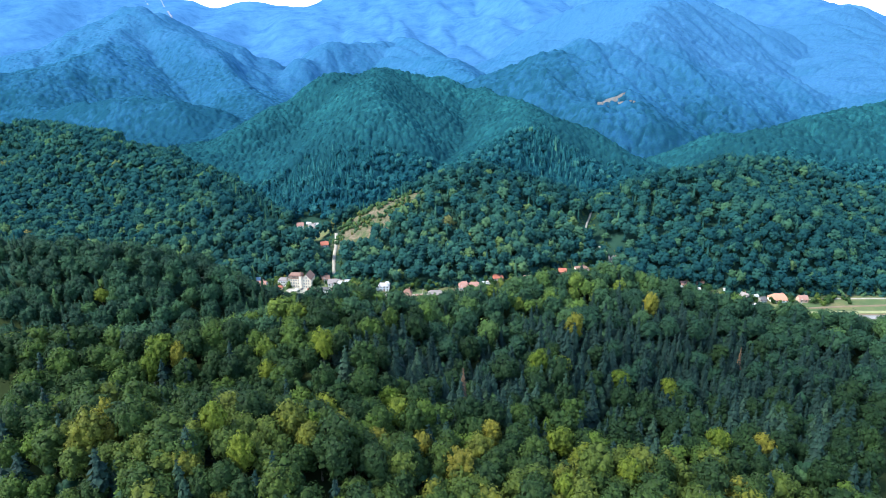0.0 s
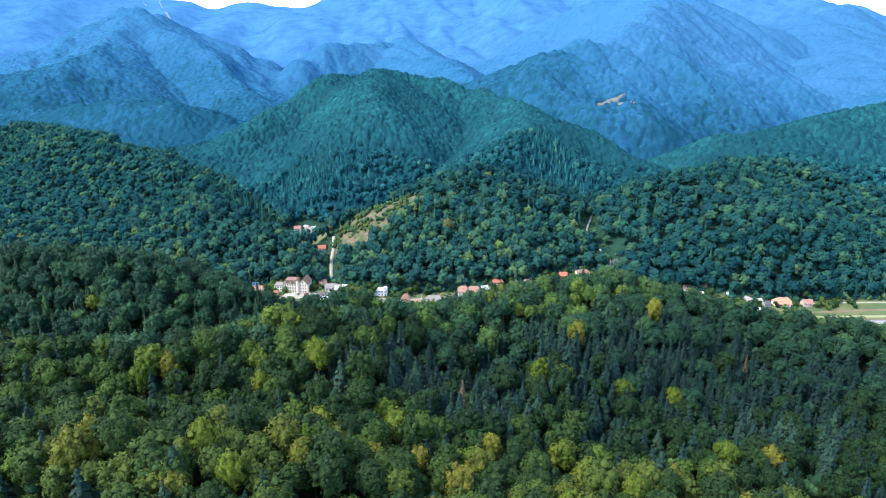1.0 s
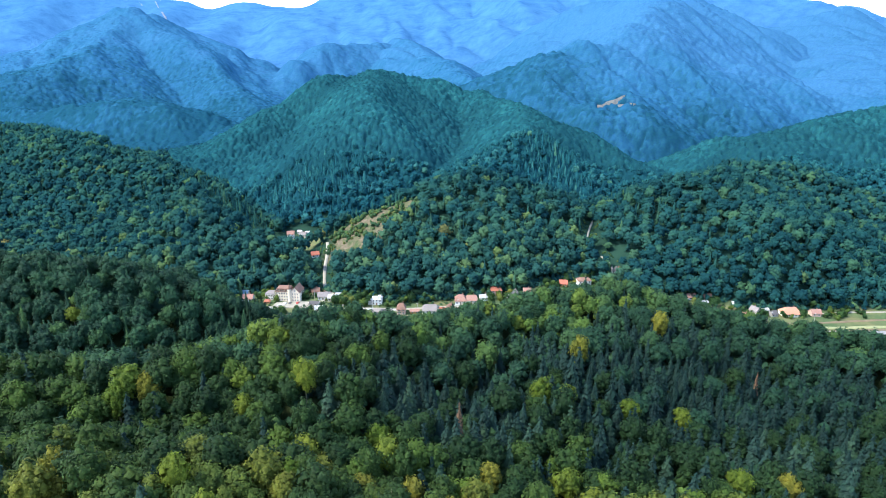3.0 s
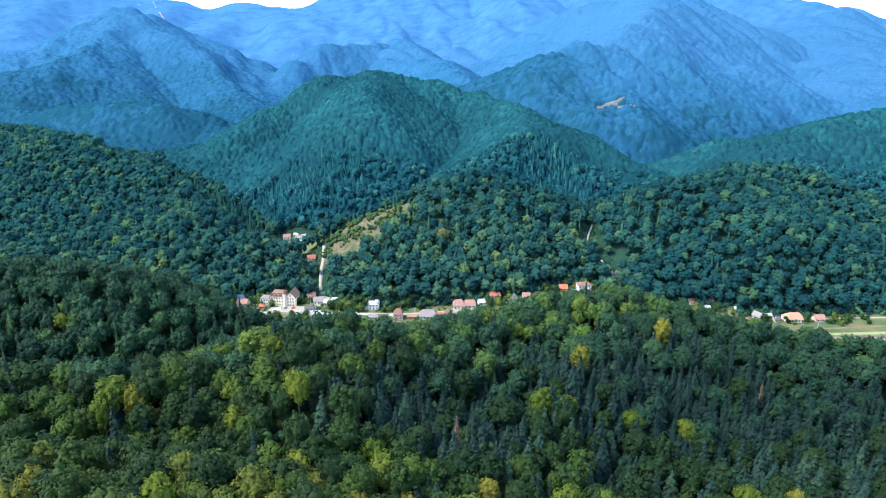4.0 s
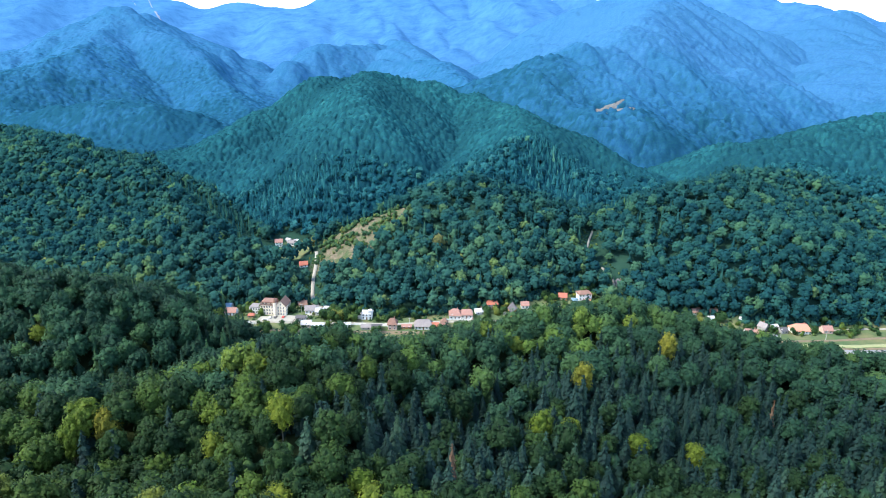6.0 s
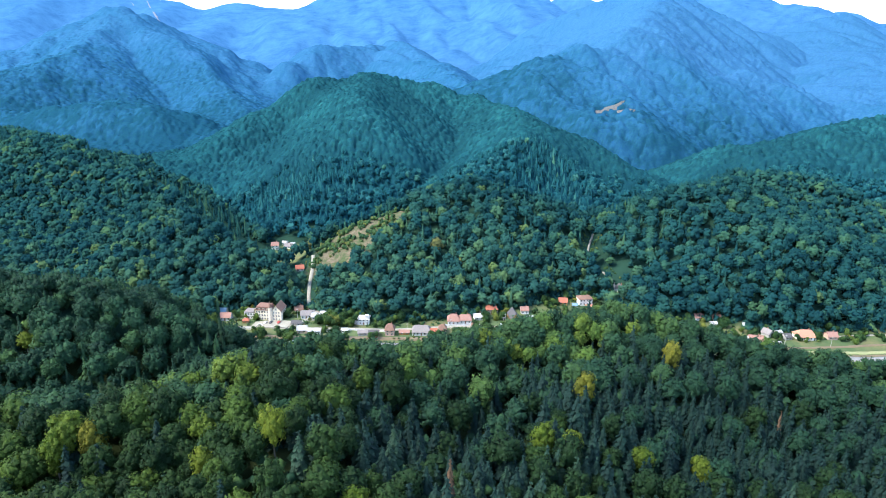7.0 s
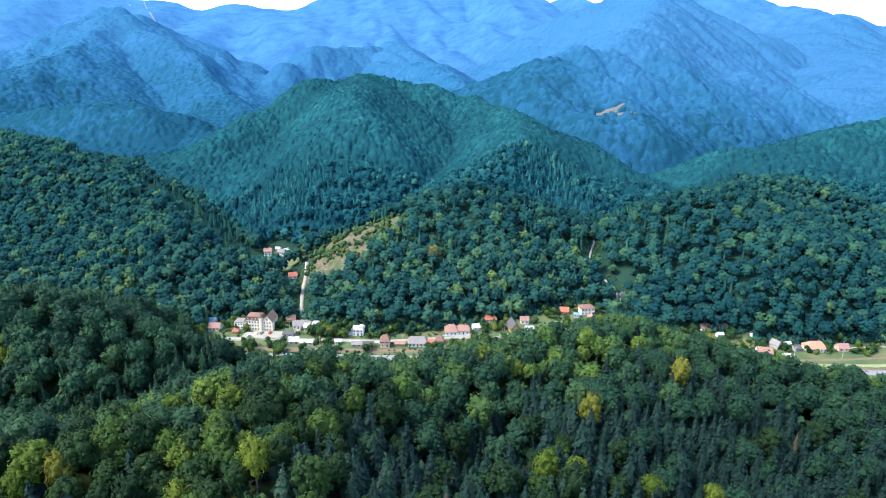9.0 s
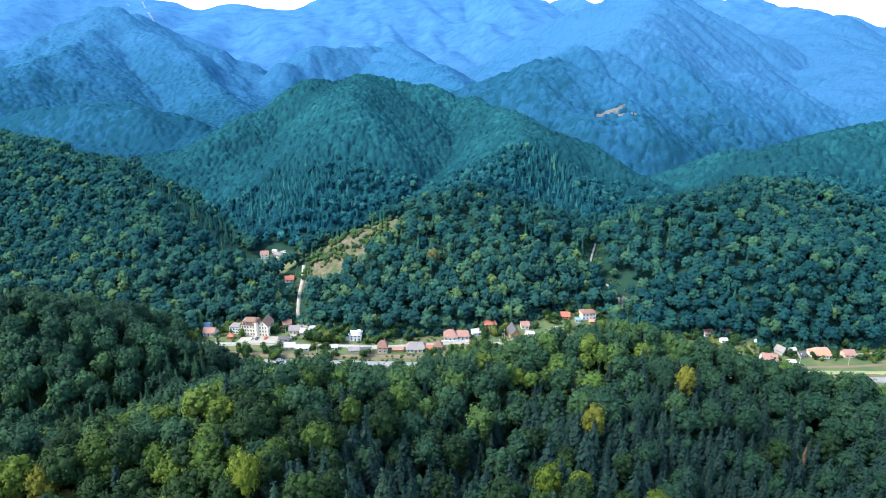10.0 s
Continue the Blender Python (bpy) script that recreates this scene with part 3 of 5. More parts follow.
for k in range(4):
    add_window(annexe, -22 + 2.5 * k, 1.0, 1.0, 1.3, 1.5, 0)
    add_window(annexe, -22 + 2.5 * k, 1.0, 3.9, 1.3, 1.5, 0)

house("cottage", "small cottage with faded red roof beside the guest house", -160, 484, 8, 7, 2.8, 2.6, mat_white, mat_old_roof)
house("barn", "barn with blue sheet roof at the forest edge", -168, 494, 10, 7, 3.0, 1.8, mat_grey_wall, mat_blue_roof, chimney=False)
house("pavilion", "small red-orange pavilion beside the car park", -143, 480, 4.5, 3.5, 2.3, 1.3, mat_wood, mat_red_roof, hip=2.0, chimney=False, category="pavilion")
house("house", "white house with grey sheet roof by the forest road", -99, 489, 8, 7, 3.0, 2.6, mat_white, mat_grey_roof, 8)
house("house", "grey house with pale sheet roof", -91, 486, 7, 6, 3.0, 2.2, mat_grey_wall, mat_pale_roof, -5)
house("cottage", "brown-roofed cottage among trees", -107, 500, 6, 6, 2.8, 2.4, mat_pink, mat_brown_roof, 12)
house("cottage", "white cottage with brown roof by the forest road", -112, 507, 6, 5, 2.6, 2.2, mat_white, mat_old_roof, -10)
house("cottage", "pink cottage with pale roof near the road", -97, 464, 7, 6, 2.8, 2.2, mat_pink, mat_pale_roof, 5)
house("shed", "long white shed with pale roof near the road", -88, 463, 9, 5, 2.4, 1.2, mat_white, mat_pale_roof, 2, chimney=False)
house("shed", "low grey shed beside the street", -104, 476, 7, 5, 2.4, 1.3, mat_grey_wall, mat_dark_roof, -4, chimney=False)
villa = house("villa", "white villa with pale stepped roofs", -53.5, 479, 8, 8, 4.6, 1.6, mat_white, mat_pale_roof, hip=3.0, rows=2, chimney=False)
part("tower", box(1.2, 3.6, -3.9, -0.6, -1, 7.6), mat_white, villa)
part("side_wing", box(-7.2, -4.02, -3.2, 3, -1, 3.2), mat_white, villa)
pink = house("house", "pink house with steep brown hipped roof", -32.5, 461, 6.6, 7, 4.8, 3.6, mat_pink, mat_brown_roof, hip=2.4, rows=2)
house("shed", "dark-roofed shed beside the pink house", -44, 459, 7, 6, 2.4, 2.0, mat_grey_wall, mat_dark_roof, chimney=False)
house("shed", "low shed with grey sheet roof", -52, 461, 7, 5, 2.2, 1.5, mat_grey_wall, mat_grey_roof, 3, chimney=False)
house("house", "long house with grey-brown roof and white walls", -9.5, 462, 13, 9, 2.8, 3.6, mat_white, mat_grey_roof, 0, hip=2.5)
house("shed", "red-roofed shed beside the grey-roofed house", -0.8, 464, 5, 5, 2.2, 1.8, mat_wood, mat_red_roof, chimney=False)
house("cottage", "cottage with tall brown hipped roof", 6, 466, 5.4, 6, 3.2, 3.0, mat_pink, mat_brown_roof, hip=2.6)
house("shed", "low red-roofed shed by the street", -22, 463, 7, 4, 2.0, 1.2, mat_wood, mat_old_roof, chimney=False)
house("house", "white house with faded red hipped roof", 14.5, 481, 9, 9, 3.2, 3.8, mat_white, mat_old_roof, hip=3.0)
house("house", "white house with long faded red roof", 23.5, 483, 9, 8, 3.0, 3.0, mat_white, mat_old_roof, hip=1.5)
house("cottage", "white cottage with grey sheet roof", 34.5, 490, 7, 6, 2.6, 2.0, mat_white, mat_pale_roof, 10)
house("house", "two-storey house with bright red roof", 45, 500, 8.6, 8, 4.6, 3.0, mat_pink, mat_red_roof, 6, hip=1.8, rows=2)
church = house("chapel", "timber-fronted chapel with long dark slate roof", 62, 485.5, 7, 13, 3.6, 4.2, mat_wood, mat_dark_roof, 7, along_x=False, chimney=False, category="church")
part("porch_arch", box(-1.2, 1.2, -6.9, -6.3, 0, 2.7), mat_brown_roof, church)
house("cottage", "white cottage with small red roof behind the chapel", 71, 501, 6, 6, 3.0, 2.2, mat_white, mat_old_roof)
house("cottage", "orange-roofed cottage on the slope", 104, 516, 6.5, 6, 2.8, 2.6, mat_wood, mat_red_roof, -8)
house("house", "white block house with flat brown hipped roof", 122.5, 516, 11, 8, 5.6, 1.8, mat_white, mat_brown_roof, 8, hip=3.5, rows=2)
house("shed", "orange wooden shed in front of the white house", 124, 510, 5, 4, 2.2, 1.2, mat_wood, mat_orange_roof, chimney=False)
house("chalet", "small grey chalet with dark roof beside the forest path", 155, 531, 6, 6, 2.6, 3.0, mat_grey_wall, mat_dark_roof, 5, along_x=False)
house("cottage", "cottage with pale pink roof at the forest edge", 207, 494, 7, 6, 2.6, 2.2, mat_white, mat_old_roof, 8)
house("cottage", "dark cottage with brown roof at the forest edge", 219.5, 493, 6, 6, 2.6, 2.4, mat_pink, mat_brown_roof, -8)
house("house", "white house with faded pink roof near the wood", 231, 453, 9.5, 7, 3.0, 3.0, mat_white, mat_old_roof, -12)
house("shed", "small pale shed beside the meadow", 246, 452, 4.5, 3.5, 2.0, 1.0, mat_white, mat_pale_roof, chimney=False)
house("cottage", "grey cottage with pale gable", 248, 466, 5, 6, 3.0, 2.8, mat_grey_wall, mat_grey_roof, 30, along_x=False)
house("house", "long white house with bright orange hipped roof", 272.5, 461, 13, 9, 2.8, 3.8, mat_white, mat_orange_roof, 0, hip=3.0)
house("shed", "dark shed leaning beside the orange-roofed house", 259.5, 462, 5, 6, 2.2, 1.8, mat_grey_wall, mat_dark_roof, 10, chimney=False)
house("cottage", "small house with red-brown roof beside the meadow", 292.5, 463, 7, 6, 2.6, 2.6, mat_pink, mat_old_roof)
house("house", "white house with red roof high in the side valley", -162, 640, 7, 7, 5.0, 2.6, mat_white, mat_old_roof, 10, rows=2)
house("cottage", "grey-roofed cottage high in the side valley", -151, 645, 7, 6, 3.0, 2.4, mat_white, mat_grey_roof, -10)
house("shed", "dark shed beside the cottage in the side valley", -143, 640, 6, 5, 2.4, 1.6, mat_grey_wall, mat_dark_roof, chimney=False)
house("cottage", "red-roofed cottage beside the forest road", -122, 573, 7, 6, 2.8, 2.6, mat_white, mat_red_roof, 15)

# Small outbuildings between the houses.
for sx, sy, sw, wall_m, roof_m, turn, note in (
        (-116, 514, 4.5, mat_white, mat_pale_roof, 12, "small white shed with pale roof by the forest road"), (-110, 512, 4, mat_grey_wall, mat_pale_roof, -8, "small grey shed with pale sheet roof"),
        (-96, 496, 4, mat_white, mat_grey_roof, 20, "white shed with grey roof behind the houses"), (-87, 495, 4.5, mat_white, mat_pale_roof, 4, "white outbuilding with pale roof near the houses"),
        (-166, 652, 5, mat_white, mat_pale_roof, 8, "white shed with pale roof in the side valley"), (-157, 657, 4.5, mat_white, mat_pale_roof, -14, "low white shed high in the side valley"),
        (-147, 654, 4, mat_grey_wall, mat_pale_roof, 25, "grey shed with pale roof in the side valley"), (-66, 465, 4, mat_white, mat_pale_roof, 6, "small white shed beside the street"),
        (30, 476, 4, mat_wood, mat_old_roof, -5, "small timber shed beside the street"), (74, 490, 4.5, mat_white, mat_pale_roof, 10, "white shed beside the chapel"),
        (113, 512, 4, mat_white, mat_blue_roof, -6, "white shed with blue sheet roof"), (214, 484, 4.5, mat_white, mat_pale_roof, 5, "white shed at the forest edge"),
        (237, 480, 5, mat_white, mat_pale_roof, -10, "low white shed behind the meadow"), (257, 470, 4, mat_grey_wall, mat_pale_roof, 15, "small grey shed beside the cottages")):
    house("shed", note, sx, sy, sw, 3.5, 2.2, 1.2, wall_m, roof_m, turn, chimney=False)

# ---- roads, walls and fields ----


def ribbon(name, line, width, mat, label, category, lift=0.35, kind="structure", rag=0.0):
    """A strip that follows the ground along a line."""
    pts = []
    for (x0, y0), (x1, y1) in zip(line, line[1:]):
        n = max(1, int(math.hypot(x1 - x0, y1 - y0) / 3))
        pts += [(x0 + (x1 - x0) * k / n, y0 + (y1 - y0) * k / n) for k in range(n)]
    pts.append(line[-1])
    P = np.array(pts)
    for _ in range(6):
        P[1:-1] = 0.25 * P[:-2] + 0.5 * P[1:-1] + 0.25 * P[2:]
    T = np.gradient(P, axis=0)
    T /= np.linalg.norm(T, axis=1)[:, None]
    N = np.stack([-T[:, 1], T[:, 0]], -1)
    half = width / 2 * (1 + rag * (fbm(P[:, 0] / 6, P[:, 1] / 6, 40, 2)[:, None] - 0.4))
    L, M = P - N * half, P + N * half
    zc = np.maximum(np.maximum(height(L[:, 0], L[:, 1]), height(M[:, 0], M[:, 1])), height(P[:, 0], P[:, 1])) + lift
    k = len(P)
    V = np.concatenate([np.column_stack([L, zc]), np.column_stack([M, zc]), np.column_stack([L - N * 0.1, zc - 1.0]), np.column_stack([M + N * 0.1, zc - 1.0])])
    q = []
    for i in range(k - 1):
        q += [(i, i + 1, k + i + 1, k + i), (2 * k + i, 2 * k + i + 1, i + 1, i), (k + i, k + i + 1, 3 * k + i + 1, 3 * k + i)]
    ob = new(name, raw_mesh(name, V, None, mat, quads=np.array(q)))
    return tagged(ob, label, category, kind=kind)


ribbon("road", [(-260, 452), (-127, 447.5), (-22, 446), (80, 440), (200, 434), (300, 433.5), (460, 438)], 6.5, mat_asphalt, "pale worn asphalt main road along the valley", "road")
ribbon("embankment", [(-165, 460), (-96, 456), (0, 456.5), (60, 455)], 5.0, mat_earth, "brown earth strip beside the main road", "embankment", 0.5, rag=0.6)
ribbon("field_track", [(236, 447), (283, 450.5), (312, 454.5), (440, 466)], 3.0, mat_earth, "brown dirt track across the meadow", "track", 0.3, rag=0.8)
ribbon("field_strip", [(240, 441), (300, 443), (440, 450)], 4.0, mat_hay, "strip of mown hay on the meadow", "field", 0.3, rag=0.8)
ribbon("field_strip", [(262, 437.5), (300, 438.5), (440, 444)], 2.0, mat_earth, "strip of brown earth on the meadow", "field", 0.32, rag=0.8)
ribbon("village_street", [(-165, 472), (-128, 474), (-96, 472), (-62, 472), (-34, 470.5), (20, 478), (48, 478.5), (75, 484), (96, 505)], 3.2, mat_gravel, "pale gravel village street", "street", 0.35, rag=0.3)
ribbon("forest_road", [(-72, 488), (-84, 496), (-95, 502), (-104, 519), (-105, 527), (-109, 550), (-110, 570), (-114, 594)], 3.0, mat_gravel, "pale gravel road climbing into the forest", "road", 0.5, rag=0.3)
ribbon("forest_path", [(145, 517), (149, 528), (153, 541), (149, 549), (145, 556)], 1.6, mat_gravel, "narrow gravel path into the side valley", "path", 0.5, rag=0.6)
ribbon("forest_path", [(137, 582), (143, 600), (148, 612), (154, 637)], 1.8, mat_gravel, "narrow gravel path higher in the side valley", "path", 0.5, rag=0.6)
ribbon("driveway", [(-107, 477), (-99, 484), (-95, 493), (-101, 511)], 4.2, mat_gravel, "pale gravel drive between the guest house and the forest road", "drive", 0.4, rag=0.5)
ribbon("chapel_yard", [(69.5, 485), (72, 493), (73.5, 499)], 5.0, mat_gravel, "pale gravel yard beside the chapel", "yard", 0.4, rag=0.3)
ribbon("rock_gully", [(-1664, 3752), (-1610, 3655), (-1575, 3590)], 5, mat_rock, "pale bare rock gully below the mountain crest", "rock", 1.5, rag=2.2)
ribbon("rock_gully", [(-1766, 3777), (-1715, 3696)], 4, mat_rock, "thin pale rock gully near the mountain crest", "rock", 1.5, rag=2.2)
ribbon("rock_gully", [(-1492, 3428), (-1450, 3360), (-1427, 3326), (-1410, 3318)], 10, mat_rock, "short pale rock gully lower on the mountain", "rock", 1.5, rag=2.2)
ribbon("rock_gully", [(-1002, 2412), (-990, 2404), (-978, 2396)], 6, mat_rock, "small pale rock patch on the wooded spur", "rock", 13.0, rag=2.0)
ribbon("meadow_path", [(300, 468), (312, 470.5), (420, 474)], 2.2, mat_gravel, "pale path across the meadow", "path", 0.35)
bm = bmesh.new()
ring = [(-137, 475), (-128, 472.5), (-112, 473), (-101, 477), (-103, 483), (-115, 485), (-128, 484), (-136, 482)]
zz = max(flat_height(x, y) for x, y in ring) + 0.5
up = [bm.verts.new((x, y, zz)) for x, y in ring]
dn = [bm.verts.new((x, y, zz - 2)) for x, y in ring]
bm.faces.new(up)
for i in range(len(ring)):
    bm.faces.new((dn[i], dn[(i + 1) % len(ring)], up[(i + 1) % len(ring)], up[i]))
yard = new("car_park", bpy.data.meshes.new("car_park"))
bm.to_mesh(yard.data); bm.free()
yard.data.materials.append(mat_gravel)
tagged(yard, "pale gravel car park before the guest house", "car park", kind="structure")


def wall_run(x0, y0, x1, y1, h, label):
    top = new("garden_wall", None)
    n = max(1, int(math.hypot(x1 - x0, y1 - y0) / 4))
    top.matrix_world = pose(x0, y0, flat_height((x0 + x1) / 2, (y0 + y1) / 2), 0, 0, math.degrees(math.atan2(y1 - y0, x1 - x0)))
    L = math.hypot(x1 - x0, y1 - y0)
    for k in range(n):
        part("panel", box(L * k / n + 0.15, L * (k + 1) / n - 0.15, -0.1, 0.1, -1, h), mat_white, top)
        part("post", box(L * k / n - 0.15, L * k / n + 0.14, -0.16, 0.16, -1, h + 0.2), mat_white, top)
    return tagged(top, label, "wall")


wall_run(-153, 470, -129, 469, 1.7, "long white garden wall beside the street")
wall_run(-64, 470, -36, 467.5, 1.3, "white garden wall along the street")
wall_run(50, 482, 76, 486, 1.2, "low white wall before the chapel")
wall_run(8, 479.5, 40, 481, 1.2, "white garden wall along the village street")


def pole(x, y, h):
    top = new("utility_pole", None)
    top.matrix_world = pose(x, y, flat_height(x, y), 0, 0, 15)
    bm = bmesh.new()
    bmesh.ops.create_cone(bm, cap_ends=True, segments=8, radius1=0.16, radius2=0.1, depth=h + 1, matrix=Matrix.Translation((0, 0, h / 2 - 0.5)))
    part("post", bm, mat_grey_wall, top)
    part("crossarm", box(-0.9, 0.9, -0.07, 0.07, h - 0.8, h - 0.6), mat_grey_wall, top)
    tagged(top, "grey utility pole with crossarm beside the street", "pole", "poles along the street")


for px, py in ((-82, 458), (-78, 462), (-55, 464), (-20, 466), (12, 474), (52, 480), (54, 486), (284, 452), (252, 454), (-148, 466), (-106, 490)):
    pole(px, py, 8.0)


def car(x, y, paint, turn, label):
    top = new("car", None)
    top.matrix_world = pose(x, y, flat_height(x, y) + 0.38, 0, 0, turn)
    bm = bmesh.new()
    prof = [(-2.1, 0.35), (-2.1, 0.85), (-1.6, 0.95), (-1.1, 1.45), (0.5, 1.45), (1.1, 0.95), (2.0, 0.8), (2.1, 0.35)]
    a = [bm.verts.new((px, -0.85, pz)) for px, pz in prof]
    b = [bm.verts.new((px, 0.85, pz)) for px, pz in prof]
    bm.faces.new(a); bm.faces.new(list(reversed(b)))
    for i in range(len(prof)):
        bm.faces.new((b[i], b[(i + 1) % len(prof)], a[(i + 1) % len(prof)], a[i]))
    bmesh.ops.bevel(bm, geom=bm.edges[:], offset=0.06, segments=1, affect='EDGES')
    part("body", bm, paint, top)
    for side in (-0.87, 0.87):
        part("side_window", box(-1.2, 0.6, side - 0.01, side + 0.01, 1.0, 1.35), mat_glass, top)
    for wx in (-1.3, 1.3):
        for wy in (-0.8, 0.8):
            bm = bmesh.new()
            bmesh.ops.create_cone(bm, cap_ends=True, segments=12, radius1=0.32, radius2=0.32, depth=0.2, matrix=pose(wx, wy, 0.32, 90, 0, 0))
            part("wheel", bm, mat_tyre, top)
    tagged(top, label, "car")


def paint(name, c):
    m, nt, b, _ = blank(name)
    b.inputs["Base Color"].default_value = (*c, 1)
    b.inputs["Roughness"].default_value, b.inputs["Coat Weight"].default_value = 0.35, 0.6
    return m


dark_paint, white_paint, red_paint = paint("dark_car_paint", (0.02, 0.022, 0.03)), paint("white_car_paint", (0.7, 0.7, 0.7)), paint("red_car_paint", (0.4, 0.03, 0.02))
car(-120, 449, dark_paint, 1, "dark car on the main road")
car(-115, 446.5, dark_paint, 181, "dark estate car on the main road")
car(-100, 448.5, white_paint, 1, "white car on the main road")
for cx, cy, p, a, lb in ((-128, 480, white_paint, 80, "white parked car on the car park"), (-124, 480.5, dark_paint, 82, "dark parked car on the car park"), (-118, 481, red_paint, 85, "red parked car on the car park"),
                         (-131, 476, white_paint, 10, "white parked car at the edge of the car park"), (-106, 479, dark_paint, 60, "dark parked car near the grey shed")):
    car(cx, cy, p, a, lb)

# ---- trees ----


def sprays(rng, centre, normal, size, flat=0.55):
    """One ragged leaf spray (a triangle) at each place, roughly facing along its normal."""
    n = len(centre)
    nn = normal + rng.normal(0, flat, (n, 3))
    nn /= np.linalg.norm(nn, axis=1)[:, None]
    t = np.cross(nn, rng.normal(0, 1, (n, 3)))
    t /= np.linalg.norm(t, axis=1)[:, None]
    b = np.cross(nn, t)
    s = size * rng.uniform(0.7, 1.35, (n, 1))
    v = np.stack([centre + s * t, centre - s * (0.5 * t - 0.8 * b), centre - s * (0.5 * t + 0.8 * b)], 1)
    return v.reshape(-1, 3)


OCTA = np.array([(1, 0, 0), (0, 1, 0), (-1, 0, 0), (0, -1, 0), (0, 0, 1), (0, 0, -1)], float)
OCTA_F = np.array([(0, 1, 4), (1, 2, 4), (2, 3, 4), (3, 0, 4), (1, 0, 5), (2, 1, 5), (3, 2, 5), (0, 3, 5)])


def ball(level):
    v, f = [tuple(p) for p in OCTA], [tuple(t) for t in OCTA_F]
    for _ in range(level):
        mid, nf = {}, []
        def m(a, b):
            key = (min(a, b), max(a, b))
            if key not in mid:
                p = np.array(v[a]) + np.array(v[b])
                v.append(tuple(p / np.linalg.norm(p)))
                mid[key] = len(v) - 1
            return mid[key]
        for a, b, c in f:
            ab, bc, ca = m(a, b), m(b, c), m(c, a)
            nf += [(a, ab, ca), (ab, b, bc), (ca, bc, c), (ab, bc, ca)]
        f = nf
    return np.array(v), np.array(f)


def broadleaf(seed, lumps, per, size, level, top=False, plump=1.0):
    """A beech about 11 m wide and 19 m high: billows of foliage heaped over a dark heart, each clad in leaf sprays."""
    rng = np.random.default_rng(seed)
    vs, fs, n0 = [], [], 0
    rad, up, down = plump * rng.uniform(4.6, 5.4), rng.uniform(5.6, 7.4), rng.uniform(6.0, 7.6)
    stretch = rng.uniform(0.84, 1.16)
    c0 = np.array([0, 0, rng.uniform(10.4, 11.8)])
    def axes(d):
        return np.where(d[:, 2:3] < 0, [[rad * stretch * 0.95, rad / stretch * 0.95, down]], [[rad * stretch, rad / stretch, up]])
    hv, hf = ball(1)
    if top:
        hf = hf[hv[hf].mean(1)[:, 2] > -0.4]
    v = c0 + hv * axes(hv) * (0.72 * rng.normal(1, 0.06, len(hv)))[:, None]
    vs.append(v); fs.append(hf); n0 += len(v)
    low = -0.45 if top else -0.75
    k = np.arange(lumps)
    z = 1 - (1 - low) * (k + rng.uniform(0.1, 0.9, lumps)) / lumps
    a = k * 2.399963 + rng.uniform(-0.5, 0.5, lumps)
    r = np.sqrt(np.clip(1 - z * z, 0, 1))
    dirs = np.stack([r * np.cos(a), r * np.sin(a), z], -1)
    mids = c0 + dirs * axes(dirs) * rng.uniform(0.6, 0.84, (lumps, 1))
    reach = rad * rng.uniform(0.34, 0.52, lumps) * (18 / lumps) ** 0.42
    lv, lf = ball(level)
    for d, m, q in zip(dirs, mids, reach):
        lean = d + np.array([0, 0, 0.45])
        lean /= np.linalg.norm(lean)
        f = lf[lv[lf].mean(1) @ lean > -0.15]
        keep, g = np.unique(f, return_inverse=True)
        v = m + lv[keep] * q * np.array([1, 1, 1.05]) * rng.normal(0.8, 0.1, (len(keep), 1))
        vs.append(v); fs.append(g.reshape(-1, 3) + n0); n0 += len(v)
        if per:
            e = rng.normal(0, 1, (per, 3)) + lean * 1.1
            e /= np.linalg.norm(e, axis=1)[:, None]
            v = sprays(rng, m + e * q * np.array([1, 1, 1.05]) * rng.uniform(0.86, 1.14, (per, 1)), 0.75 * e + 0.25 * lean, size, 0.32)
            vs.append(v); fs.append(np.arange(len(v)).reshape(-1, 3) + n0); n0 += len(v)
    return np.concatenate(vs), np.concatenate(fs)


